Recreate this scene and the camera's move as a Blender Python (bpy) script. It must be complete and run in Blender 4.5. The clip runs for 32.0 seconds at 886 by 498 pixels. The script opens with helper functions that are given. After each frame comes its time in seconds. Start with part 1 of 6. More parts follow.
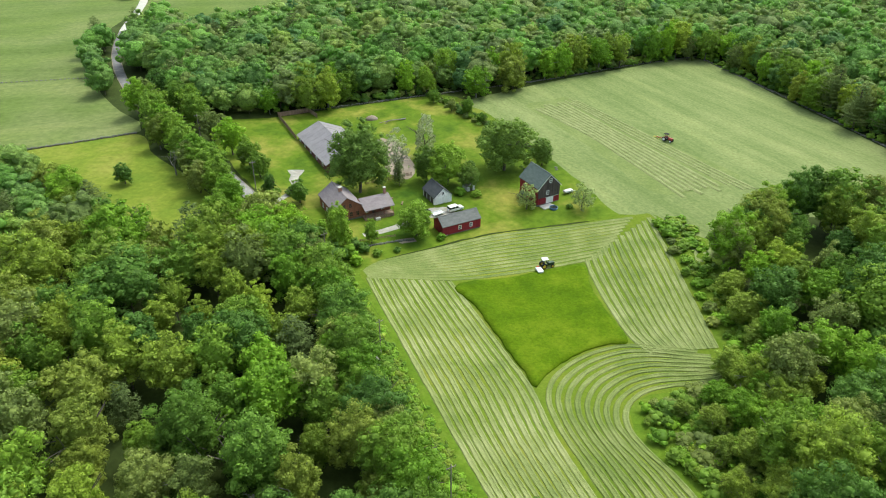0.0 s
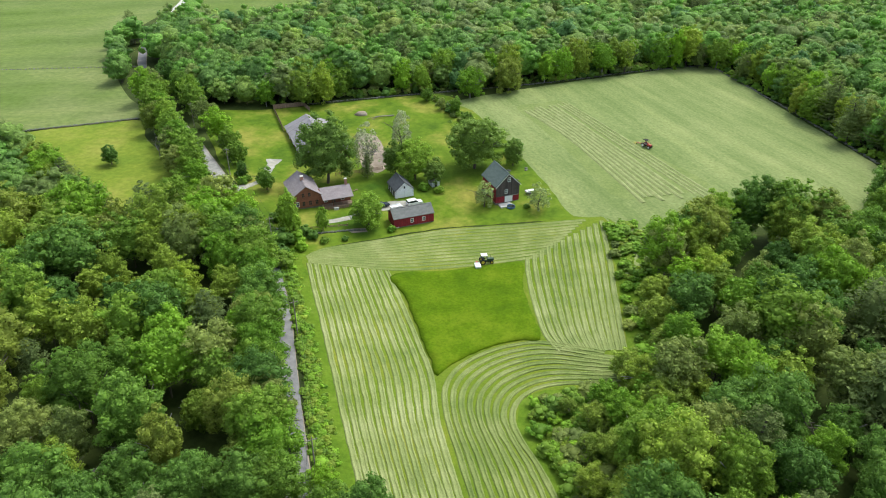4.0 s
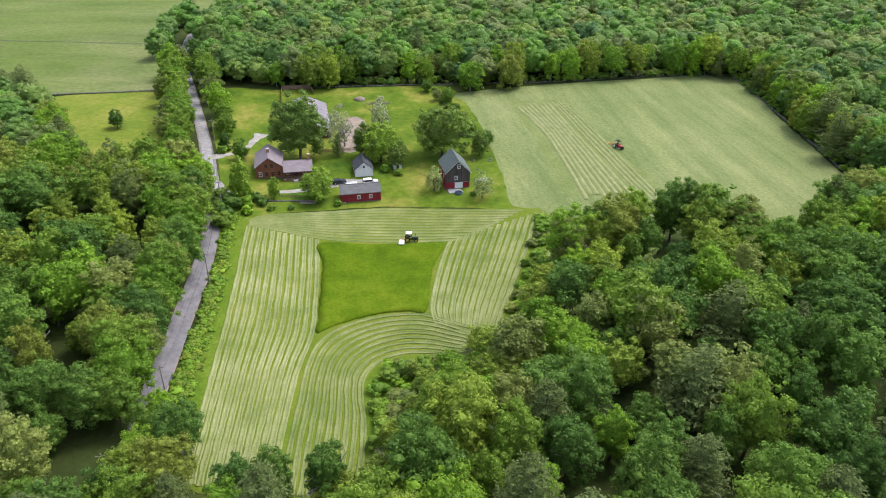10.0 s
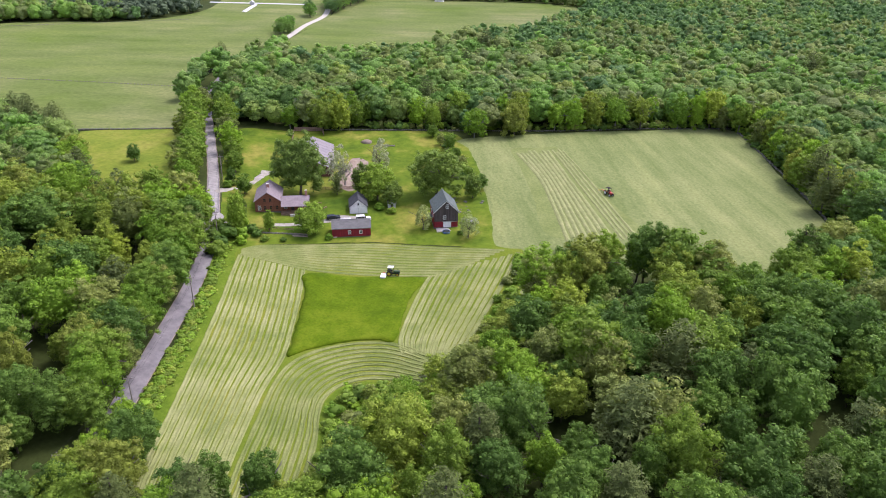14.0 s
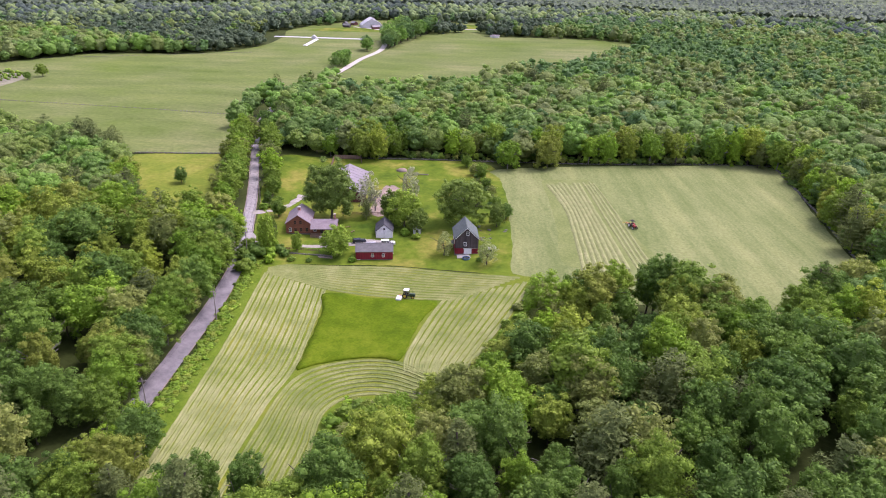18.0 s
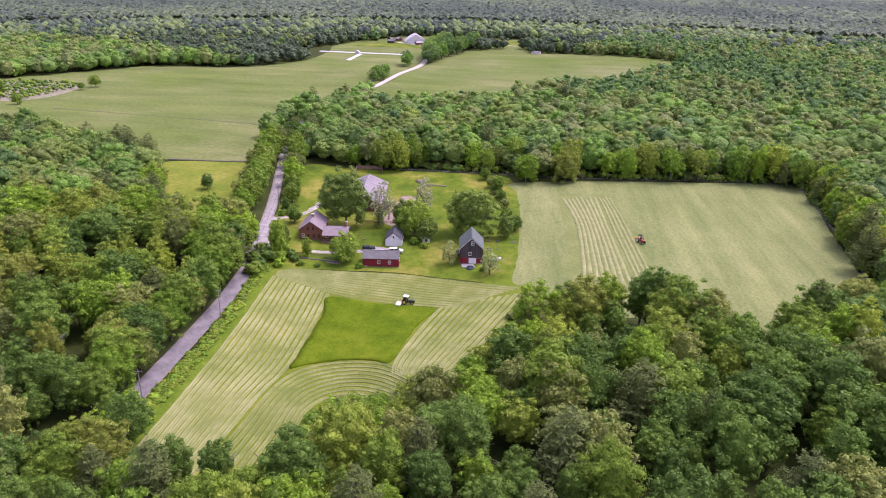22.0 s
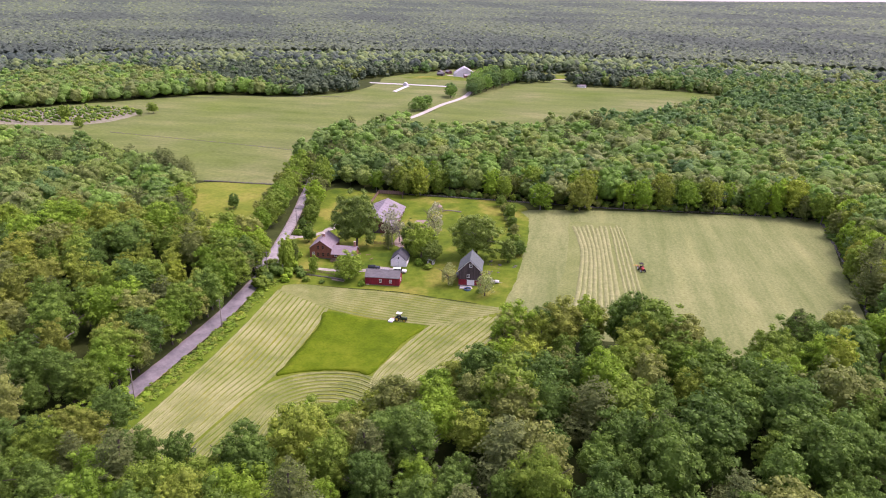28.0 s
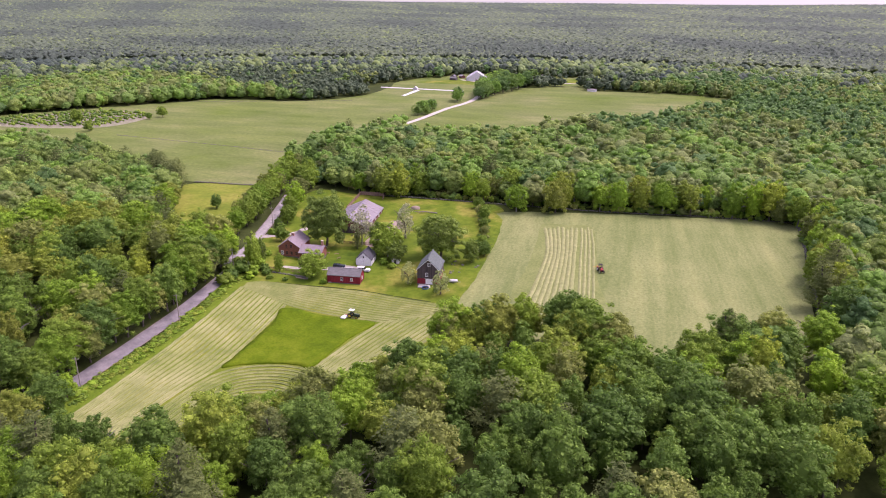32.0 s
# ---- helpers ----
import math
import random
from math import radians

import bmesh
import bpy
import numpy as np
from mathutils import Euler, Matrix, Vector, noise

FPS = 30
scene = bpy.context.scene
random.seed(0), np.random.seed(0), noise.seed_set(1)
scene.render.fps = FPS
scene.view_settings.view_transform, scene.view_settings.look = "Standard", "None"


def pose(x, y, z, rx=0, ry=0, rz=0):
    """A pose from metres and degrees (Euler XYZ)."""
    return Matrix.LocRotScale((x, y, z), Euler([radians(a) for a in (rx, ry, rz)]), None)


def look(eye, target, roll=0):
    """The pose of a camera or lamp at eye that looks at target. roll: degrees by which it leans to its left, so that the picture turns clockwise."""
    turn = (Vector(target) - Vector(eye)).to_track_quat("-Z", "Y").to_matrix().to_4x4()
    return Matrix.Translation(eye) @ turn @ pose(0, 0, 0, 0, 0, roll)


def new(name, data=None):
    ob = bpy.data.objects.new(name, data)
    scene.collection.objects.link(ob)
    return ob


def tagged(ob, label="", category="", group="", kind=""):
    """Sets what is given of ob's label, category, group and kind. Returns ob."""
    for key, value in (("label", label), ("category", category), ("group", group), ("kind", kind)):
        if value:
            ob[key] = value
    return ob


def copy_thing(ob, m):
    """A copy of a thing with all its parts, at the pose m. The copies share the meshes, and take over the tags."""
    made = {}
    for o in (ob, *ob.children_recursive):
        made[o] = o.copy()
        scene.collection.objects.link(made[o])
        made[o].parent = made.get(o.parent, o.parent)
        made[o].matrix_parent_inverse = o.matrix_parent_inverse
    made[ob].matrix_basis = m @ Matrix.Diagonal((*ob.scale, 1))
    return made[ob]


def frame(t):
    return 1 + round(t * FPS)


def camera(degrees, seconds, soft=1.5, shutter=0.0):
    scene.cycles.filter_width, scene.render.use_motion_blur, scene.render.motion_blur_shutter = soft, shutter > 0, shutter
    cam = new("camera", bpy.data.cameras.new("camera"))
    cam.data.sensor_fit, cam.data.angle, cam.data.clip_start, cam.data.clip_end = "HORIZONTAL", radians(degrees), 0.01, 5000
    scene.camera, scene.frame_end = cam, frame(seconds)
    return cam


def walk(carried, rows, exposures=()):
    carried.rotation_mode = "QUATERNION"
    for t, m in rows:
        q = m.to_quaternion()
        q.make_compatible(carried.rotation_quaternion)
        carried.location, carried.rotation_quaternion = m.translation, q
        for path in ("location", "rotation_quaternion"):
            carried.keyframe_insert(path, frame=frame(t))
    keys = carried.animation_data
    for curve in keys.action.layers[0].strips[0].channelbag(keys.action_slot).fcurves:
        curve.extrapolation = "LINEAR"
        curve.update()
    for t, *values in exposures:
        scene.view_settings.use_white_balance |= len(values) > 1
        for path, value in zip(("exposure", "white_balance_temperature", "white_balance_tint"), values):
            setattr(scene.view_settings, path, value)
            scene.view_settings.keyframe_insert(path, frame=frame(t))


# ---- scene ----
cam = camera(63.9, 32.0, soft=1.0)
METRES, EYE, TILT, LEAN, TURN = 176.0, 91.0, -30.5, 0.0, 0.0
ROWS = [
    (0.0, 0.0, 0.0, 0.0, -0.0, 0.0, 0.0),
    (0.5, 0.0206, -0.0021, -0.0018, 0.63, 0.07, -0.33),
    (1.0, 0.0424, -0.0041, -0.0034, 1.33, 0.11, -0.74),
    (1.5, 0.0647, -0.0059, -0.0052, 2.02, 0.16, -1.13),
    (2.0, 0.0882, -0.0079, -0.0068, 2.71, 0.2, -1.53),
    (2.5, 0.1119, -0.01, -0.0085, 3.28, 0.24, -1.87),
    (3.0, 0.1361, -0.0121, -0.0102, 3.88, 0.25, -2.25),
    (3.5, 0.1606, -0.0141, -0.0118, 4.45, 0.25, -2.61),
    (5.5, 0.2601, -0.0204, -0.0185, 8.96, 0.07, -5.46),
    (6.0, 0.2842, -0.0216, -0.0199, 9.96, -0.01, -6.11),
    (6.5, 0.3079, -0.0224, -0.021, 11.63, -0.19, -7.16),
    (7.0, 0.3318, -0.0228, -0.0218, 12.94, -0.34, -7.97),
    (7.5, 0.3556, -0.023, -0.0226, 13.61, -0.41, -8.34),
    (8.0, 0.3777, -0.0233, -0.0233, 13.6, -0.38, -8.34),
    (8.5, 0.3995, -0.0234, -0.0237, 13.59, -0.37, -8.35),
    (9.0, 0.42, -0.0235, -0.024, 13.58, -0.36, -8.41),
    (9.5, 0.4394, -0.0234, -0.0245, 13.55, -0.36, -8.47),
    (10.0, 0.4569, -0.0238, -0.0249, 13.5, -0.33, -8.54),
    (10.5, 0.4733, -0.0244, -0.0254, 13.48, -0.23, -8.6),
    (11.0, 0.4881, -0.0251, -0.025, 13.44, -0.11, -8.65),
    (11.5, 0.5016, -0.0268, -0.0252, 13.4, 2.12, -8.7),
    (12.0, 0.5143, -0.0287, -0.0282, 13.38, 3.72, -8.77),
    (12.5, 0.5248, -0.0308, -0.0291, 13.45, 3.7, -8.9),
    (13.0, 0.5358, -0.0321, -0.0303, 14.76, 3.49, -9.72),
    (13.5, 0.5464, -0.0334, -0.0315, 15.7, 3.34, -10.3),
    (14.0, 0.5561, -0.0351, -0.0327, 16.53, 3.2, -10.82),
    (14.5, 0.5655, -0.0368, -0.034, 17.51, 3.03, -11.41),
    (16.5, 0.6055, -0.0411, -0.034, 20.99, 2.83, -13.14),
    (17.0, 0.6158, -0.0414, -0.0333, 21.05, 3.5, -13.1),
    (17.5, 0.6263, -0.0413, -0.0325, 21.15, 4.17, -13.1),
    (18.0, 0.6367, -0.0409, -0.0315, 21.35, 4.82, -13.16),
    (18.5, 0.6475, -0.0403, -0.0306, 21.6, 5.46, -13.24),
    (19.0, 0.6585, -0.0391, -0.0303, 21.7, 5.79, -13.23),
    (19.5, 0.6691, -0.0379, -0.0294, 21.8, 5.8, -13.26),
    (20.0, 0.6792, -0.0366, -0.0287, 22.53, 5.65, -13.66),
    (20.5, 0.6902, -0.0345, -0.0277, 23.71, 5.4, -14.29),
    (21.0, 0.7014, -0.0325, -0.0267, 24.57, 5.22, -14.72),
    (21.5, 0.7123, -0.0306, -0.0258, 25.08, 5.12, -14.97),
    (22.0, 0.7235, -0.0288, -0.0248, 25.36, 5.09, -15.1),
    (22.5, 0.734, -0.0271, -0.0239, 25.65, 5.04, -15.24),
    (23.0, 0.7446, -0.0252, -0.022, 26.08, 5.21, -15.45),
    (23.5, 0.7552, -0.0237, -0.0204, 26.2, 6.75, -15.48),
    (24.0, 0.7659, -0.022, -0.0214, 26.23, 7.31, -15.49),
    (24.5, 0.776, -0.0204, -0.0206, 26.31, 7.3, -15.51),
    (25.0, 0.786, -0.0186, -0.0196, 26.83, 7.18, -15.77),
    (25.5, 0.7959, -0.0169, -0.0191, 27.5, 7.03, -16.13),
    (27.5, 0.8348, -0.0119, -0.0163, 28.8, 6.71, -16.78),
    (28.0, 0.8462, -0.0098, -0.0152, 30.21, 6.3, -17.37),
    (28.5, 0.8581, -0.007, -0.0135, 30.39, 6.28, -17.35),
    (29.0, 0.8721, -0.0031, -0.0111, 30.45, 6.3, -17.29),
    (29.5, 0.8868, 0.0021, -0.0081, 30.79, 6.25, -17.4),
    (30.0, 0.9037, 0.0091, -0.004, 31.52, 6.08, -17.68),
    (30.5, 0.9214, 0.0166, 0.0004, 31.76, 6.08, -17.73),
    (31.0, 0.9401, 0.025, 0.0054, 31.9, 6.11, -17.72),
    (31.5, 0.9594, 0.0343, 0.0106, 32.26, 6.04, -17.85),
    (32.0, 0.9787, 0.0441, 0.0161, 32.92, 5.87, -18.15),
]
EXPOSURES = [(0.0, 1.0, 6200, -3), (9.0, 0.93, 5980, 12), (19.0, 1.02, 5980, 43), (29.0, 1.0, 6280, 50), (32.0, 0.98, 6300, 50)]
walk(cam, [(t, pose(0, 0, EYE, TILT, LEAN, TURN) @ pose(METRES * x, METRES * y, METRES * z, 90 + pitch, roll, yaw)) for t, x, y, z, yaw, pitch, roll in ROWS], EXPOSURES)

# ---------------------------------------------------------------- world, sun
world = bpy.data.worlds.new("sky")
scene.world = world
world.use_nodes = True
wn = world.node_tree
for n in list(wn.nodes):
    wn.nodes.remove(n)
w_out = wn.nodes.new("ShaderNodeOutputWorld")
w_bg = wn.nodes.new("ShaderNodeBackground")
w_sky = wn.nodes.new("ShaderNodeTexSky")
SUN_AZ, SUN_EL = 40.0, 61.0          # compass bearing of the sun in degrees from +y towards +x, and its height
w_sky.sky_type, w_sky.sun_disc = "NISHITA", False
w_sky.sun_elevation, w_sky.sun_rotation = radians(SUN_EL), radians(SUN_AZ)
w_sky.air_density, w_sky.dust_density, w_sky.ozone_density = 1.0, 3.5, 1.0
w_bg.inputs["Strength"].default_value = 0.15
w_tc = wn.nodes.new("ShaderNodeTexCoord")
w_up = wn.nodes.new("ShaderNodeVectorMath")      # lets the pale air over the horizon reach down behind the far hills
w_up.operation = "ADD"
w_up.inputs[1].default_value = (0, 0, 0.06)
wn.links.new(w_tc.outputs["Generated"], w_up.inputs[0])
wn.links.new(w_up.outputs[0], w_sky.inputs["Vector"])
w_haze = wn.nodes.new("ShaderNodeHueSaturation")     # thin high cloud whitens the sky
w_haze.inputs["Saturation"].default_value = 0.55
wn.links.new(w_sky.outputs[0], w_haze.inputs["Color"])
wn.links.new(w_haze.outputs[0], w_bg.inputs["Color"])
wn.links.new(w_bg.outputs[0], w_out.inputs["Surface"])

sun = new("sun", bpy.data.lights.new("sun", "SUN"))
sun.data.energy, sun.data.angle, sun.data.color = 1.2, radians(16.0), (1.0, 0.95, 0.86)
sa, se = radians(SUN_AZ), radians(SUN_EL)
sun_from = Vector((math.sin(sa) * math.cos(se), math.cos(sa) * math.cos(se), math.sin(se)))
sun.matrix_world = look(sun_from * 400, (0, 0, 0))

# ---------------------------------------------------------------- materials
def nodes_of(name):
    m = bpy.data.materials.new(name)
    m.use_nodes = True
    nt = m.node_tree
    return m, nt, nt.nodes["Principled BSDF"], nt.nodes["Material Output"]


def coords(nt, scale=(1, 1, 1), turn=0.0):
    tc = nt.nodes.new("ShaderNodeTexCoord")
    mp = nt.nodes.new("ShaderNodeMapping")
    mp.vector_type = "TEXTURE"
    mp.inputs["Scale"].default_value = [1 / k for k in scale]
    mp.inputs["Rotation"].default_value = (0, 0, radians(turn))
    nt.links.new(tc.outputs["Object"], mp.inputs["Vector"])
    return mp.outputs["Vector"]


def noise_of(nt, vec, scale, detail=4.0, rough=0.6):
    n = nt.nodes.new("ShaderNodeTexNoise")
    n.inputs["Scale"].default_value, n.inputs["Detail"].default_value, n.inputs["Roughness"].default_value = scale, detail, rough
    if vec is not None:
        nt.links.new(vec, n.inputs["Vector"])
    return n.outputs["Fac"]


def ramp(nt, fac, stops):
    r = nt.nodes.new("ShaderNodeValToRGB")
    el = r.color_ramp.elements
    while len(el) < len(stops):
        el.new(0.5)
    for e, (p, c) in zip(el, stops):
        e.position, e.color = p, (*c, 1)
    nt.links.new(fac, r.inputs["Fac"])
    return r.outputs["Color"]


def mix(nt, fac, a, b, how="MIX"):
    m = nt.nodes.new("ShaderNodeMix")
    m.data_type, m.blend_type = "RGBA", how
    for sock, v in ((m.inputs["Factor"], fac), (m.inputs["A"], a), (m.inputs["B"], b)):
        if isinstance(v, bpy.types.NodeSocket):
            nt.links.new(v, sock)
        else:
            sock.default_value = v if isinstance(v, float) else (*v, 1)
    return m.outputs["Result"]


def bump(nt, bsdf, height, strength=0.3, distance=0.05):
    b = nt.nodes.new("ShaderNodeBump")
    b.inputs["Strength"].default_value, b.inputs["Distance"].default_value = strength, distance
    nt.links.new(height, b.inputs["Height"])
    nt.links.new(b.outputs["Normal"], bsdf.inputs["Normal"])


def shade(k, c):
    return tuple(max(0.0, v * k) for v in c)


def foliage(name, base, warm, rough=0.62, glow=0.35, hole=0.0, vary=1.0, drift=0.14, leaf=3.0, tone=1.0, grain=0.0):
    """Leaves: one hue to a tree, shifting from tree to tree, a little from clump to clump; some light passes through."""
    m, nt, b, out = nodes_of(name)
    g = nt.nodes.new("ShaderNodeNewGeometry")
    v = g.outputs["Position"]
    at = nt.nodes.new("ShaderNodeAttribute")
    at.attribute_name = "tint"
    oi = nt.nodes.new("ShaderNodeObjectInfo")
    add = nt.nodes.new("ShaderNodeMath")
    nt.links.new(at.outputs["Fac"], add.inputs[0])
    nt.links.new(oi.outputs["Random"], add.inputs[1])
    fr = nt.nodes.new("ShaderNodeMath")
    fr.operation = "FRACT"
    nt.links.new(add.outputs[0], fr.inputs[0])
    c = mix(nt, noise_of(nt, v, drift, 3.0), base, warm)
    c = mix(nt, tone, c, ramp(nt, fr.outputs[0], [(0.0, (0.7, 0.76, 0.82)), (0.3, (0.92, 0.94, 0.95)), (0.55, (1.06, 1.02, 0.95)), (0.8, (1.16, 1.14, 1.2)), (1.0, (1.32, 1.24, 0.98))]), "MULTIPLY")
    isl = ramp(nt, g.outputs["Random Per Island"], [(0.0, (1 - 0.24 * vary,) * 3), (0.5, (1, 1, 1)), (1.0, (1 + 0.28 * vary, 1 + 0.25 * vary, 1 + 0.16 * vary))])
    c = mix(nt, 1.0, c, isl, "MULTIPLY")
    if grain:
        leafy = noise_of(nt, v, grain, 3.0, 0.65)
        c = mix(nt, 1.0, c, ramp(nt, leafy, [(0.34, (0.66, 0.68, 0.66)), (0.5, (1, 1, 1)), (0.68, (1.4, 1.36, 1.3))]), "MULTIPLY")
        bump(nt, b, leafy, 1.0, 0.9)
    nt.links.new(c, b.inputs["Base Color"])
    b.inputs["Roughness"].default_value = rough
    b.inputs["Specular IOR Level"].default_value = 0.2
    tr = nt.nodes.new("ShaderNodeBsdfTranslucent")
    nt.links.new(c, tr.inputs["Color"])
    mx = nt.nodes.new("ShaderNodeMixShader")
    mx.inputs["Fac"].default_value = glow
    nt.links.new(b.outputs[0], mx.inputs[1])
    nt.links.new(tr.outputs[0], mx.inputs[2])
    last = mx.outputs[0]
    if hole:
        gap = nt.nodes.new("ShaderNodeMath")
        gap.operation = "LESS_THAN"
        gap.inputs[1].default_value = hole
        nt.links.new(noise_of(nt, v, leaf, 2.0, 0.6), gap.inputs[0])
        clear = nt.nodes.new("ShaderNodeBsdfTransparent")
        cut = nt.nodes.new("ShaderNodeMixShader")
        nt.links.new(gap.outputs[0], cut.inputs["Fac"])
        nt.links.new(last, cut.inputs[1])
        nt.links.new(clear.outputs[0], cut.inputs[2])
        last = cut.outputs[0]
    nt.links.new(last, out.inputs["Surface"])
    return m


GREENS = (("mid_green", (0.102, 0.188, 0.016), (0.14, 0.23, 0.022)), ("deep_green", (0.07, 0.145, 0.018), (0.1, 0.185, 0.024)), ("yellow_green", (0.144, 0.218, 0.02), (0.172, 0.245, 0.026)),
          ("grey_green", (0.14, 0.19, 0.036), (0.172, 0.222, 0.046)), ("fresh_green", (0.112, 0.225, 0.012), (0.155, 0.27, 0.018)), ("olive", (0.136, 0.19, 0.022), (0.168, 0.218, 0.03)))
LEAF = [foliage("leaves_" + n, shade(1.5, (a[0] * 1.07, a[1], a[2] * 1.1 + 0.004)), shade(1.5, (b[0] * 1.07, b[1], b[2] * 1.1 + 0.004)), glow=0.42) for n, a, b in GREENS]
# the same greens paled and blued: distance haze put into the leaf colour
HAZED_LEAF = [foliage("canopy_" + n, (a[0] * 1.7, a[1] * 1.68, a[2] * 1.4 + 0.052), (b[0] * 1.68, b[1] * 1.66, b[2] * 1.4 + 0.054), vary=0.4, tone=0.6, glow=0.45, grain=1.3) for n, a, b in GREENS]
NEEDLES = foliage("pine_needles", (0.128, 0.174, 0.05), (0.152, 0.2, 0.058), 0.75, 0.3, vary=0.8, tone=0.4)
YARD_LEAF = [foliage("shade_tree_leaves", (0.165, 0.26, 0.044), (0.19, 0.285, 0.05), tone=0.4), foliage("bright_garden_leaves", (0.25, 0.39, 0.04), (0.285, 0.42, 0.048), tone=0.4)]
PALE_LEAF = foliage("young_pale_leaves", (0.33, 0.37, 0.2), (0.37, 0.4, 0.23), tone=0.3)
AIRY_LEAF = foliage("thin_fruit_tree_leaves", (0.26, 0.33, 0.11), (0.3, 0.365, 0.13), tone=0.4)
# far canopies: distance haze is mixed into the leaf colour as pale blue
HAZED_MIXED = foliage("hazed_mixed_canopy", (0.112, 0.162, 0.102), (0.135, 0.186, 0.114), 0.8, 0.25, grain=0.6, vary=0.5, drift=0.012)
HAZED_PINE = foliage("hazed_pine_canopy", (0.07, 0.106, 0.08), (0.09, 0.126, 0.092), 0.8, 0.25, grain=0.6, vary=0.5, drift=0.012)
HAZED_DEEP = foliage("hazed_deep_canopy", (0.098, 0.15, 0.082), (0.12, 0.172, 0.09), 0.7, 0.35, grain=0.9, vary=0.4, tone=0.7)
CORNER_LEAF = foliage("young_yellow_green_leaves", (0.262, 0.352, 0.05), (0.3, 0.39, 0.06), glow=0.45, tone=0.5)
# broadleaf share of the far canopy, its colour paled for haze as well
HAZED_BROADLEAF = foliage("hazed_deciduous_canopy", (0.155, 0.235, 0.085), (0.185, 0.265, 0.092), 0.7, 0.25, grain=0.6, vary=0.6)


def grassy(name, low, mid, high, big=0.03, streak=None, turn=0.0, fine=1.6, rel=0.5):
    m, nt, b, out = nodes_of(name)
    v = coords(nt)
    c = ramp(nt, noise_of(nt, v, big, 5.0, 0.62), [(0.3, low), (0.5, mid), (0.7, high)])
    f = noise_of(nt, v, fine, 4.0, 0.7)
    c = mix(nt, 1.0, c, ramp(nt, f, [(0.25, (0.72, 0.74, 0.7)), (0.75, (1.24, 1.2, 1.2))]), "MULTIPLY")
    if streak:
        s = noise_of(nt, coords(nt, streak, turn), 1.0, 4.0, 0.65)
        c = mix(nt, 1.0, c, ramp(nt, s, [(0.3, (0.76, 0.82, 0.72)), (0.5, (1, 1, 1)), (0.72, (1.22, 1.16, 1.16))]), "MULTIPLY")
        d = noise_of(nt, coords(nt, (streak[0] * 7, streak[1] * 28, 1), turn), 1.0, 2.0, 0.5)
        c = mix(nt, 1.0, c, ramp(nt, d, [(0.34, (0.9, 0.93, 0.88)), (0.47, (1, 1, 1)), (0.7, (1.05, 1.04, 1.04))]), "MULTIPLY")
    nt.links.new(c, b.inputs["Base Color"])
    b.inputs["Roughness"].default_value = 0.9
    b.inputs["Specular IOR Level"].default_value = 0.05
    bump(nt, b, f, rel, 0.12)
    return m


GROUND = grassy("rough_grass", (0.03, 0.042, 0.012), (0.045, 0.063, 0.016), (0.07, 0.092, 0.024), 0.05, fine=0.9)
LAWN = grassy("lawn", (0.05, 0.1, 0.01), (0.108, 0.164, 0.014), (0.25, 0.235, 0.05), 0.06, fine=0.5)
ROUGH = grassy("bright_roadside_growth", (0.08, 0.14, 0.012), (0.106, 0.17, 0.014), (0.145, 0.206, 0.027), 0.25, fine=1.2, rel=1.0)
STUBBLE = grassy("mown_stubble", (0.098, 0.15, 0.014), (0.13, 0.178, 0.018), (0.2, 0.216, 0.03), 0.06, fine=1.6)
RAKED = grassy("raked_stubble", (0.142, 0.182, 0.055), (0.17, 0.208, 0.068), (0.2, 0.235, 0.084), 0.1, fine=1.2)
CURED = grassy("mown_hayfield", (0.152, 0.192, 0.066), (0.18, 0.217, 0.08), (0.218, 0.247, 0.098), 0.022, (0.16, 0.012, 1), 23.3, 1.1)
STANDING = grassy("standing_grass", (0.056, 0.106, 0.003), (0.084, 0.14, 0.004), (0.128, 0.18, 0.009), 0.12, fine=1.5, rel=1.0)
PASTURE = grassy("pasture_grass", (0.094, 0.148, 0.022), (0.134, 0.174, 0.05), (0.19, 0.208, 0.086), 0.011, (0.012, 0.05, 1), 20, 0.4)
BUTTER = grassy("weedy_yellow_grass", (0.115, 0.172, 0.02), (0.162, 0.205, 0.026), (0.235, 0.24, 0.05), 0.05, fine=0.5)
HAY = grassy("drying_hay", (0.15, 0.19, 0.058), (0.225, 0.256, 0.092), (0.3, 0.315, 0.145), 0.11, fine=3.0, rel=1.0)
GREEN_HAY = grassy("fresh_cut_hay", (0.13, 0.172, 0.046), (0.186, 0.222, 0.07), (0.262, 0.282, 0.112), 0.13, fine=3.0, rel=1.0)
PALE_HAY = grassy("bleached_hay", (0.2, 0.23, 0.09), (0.245, 0.27, 0.112), (0.3, 0.314, 0.146), 0.45, fine=2.2, rel=0.9)


def plain(name, low, high, scale=1.0, rough=0.8, metal=0.0, rel=0.2, stretch=(1, 1, 1), turn=0.0):
    """A worn surface: two scales of mottling and a fine relief."""
    m, nt, b, out = nodes_of(name)
    v = coords(nt, stretch, turn)
    c = ramp(nt, noise_of(nt, v, scale, 5.0, 0.65), [(0.3, low), (0.7, high)])
    f = noise_of(nt, v, scale * 11, 3.0, 0.6)
    c = mix(nt, 1.0, c, ramp(nt, f, [(0.3, (0.86, 0.86, 0.86)), (0.7, (1.1, 1.1, 1.1))]), "MULTIPLY")
    nt.links.new(c, b.inputs["Base Color"])
    b.inputs["Roughness"].default_value, b.inputs["Metallic"].default_value = rough, metal
    b.inputs["Specular IOR Level"].default_value = 0.5 if rough < 0.8 else 0.2
    bump(nt, b, f, rel, 0.02)
    return m


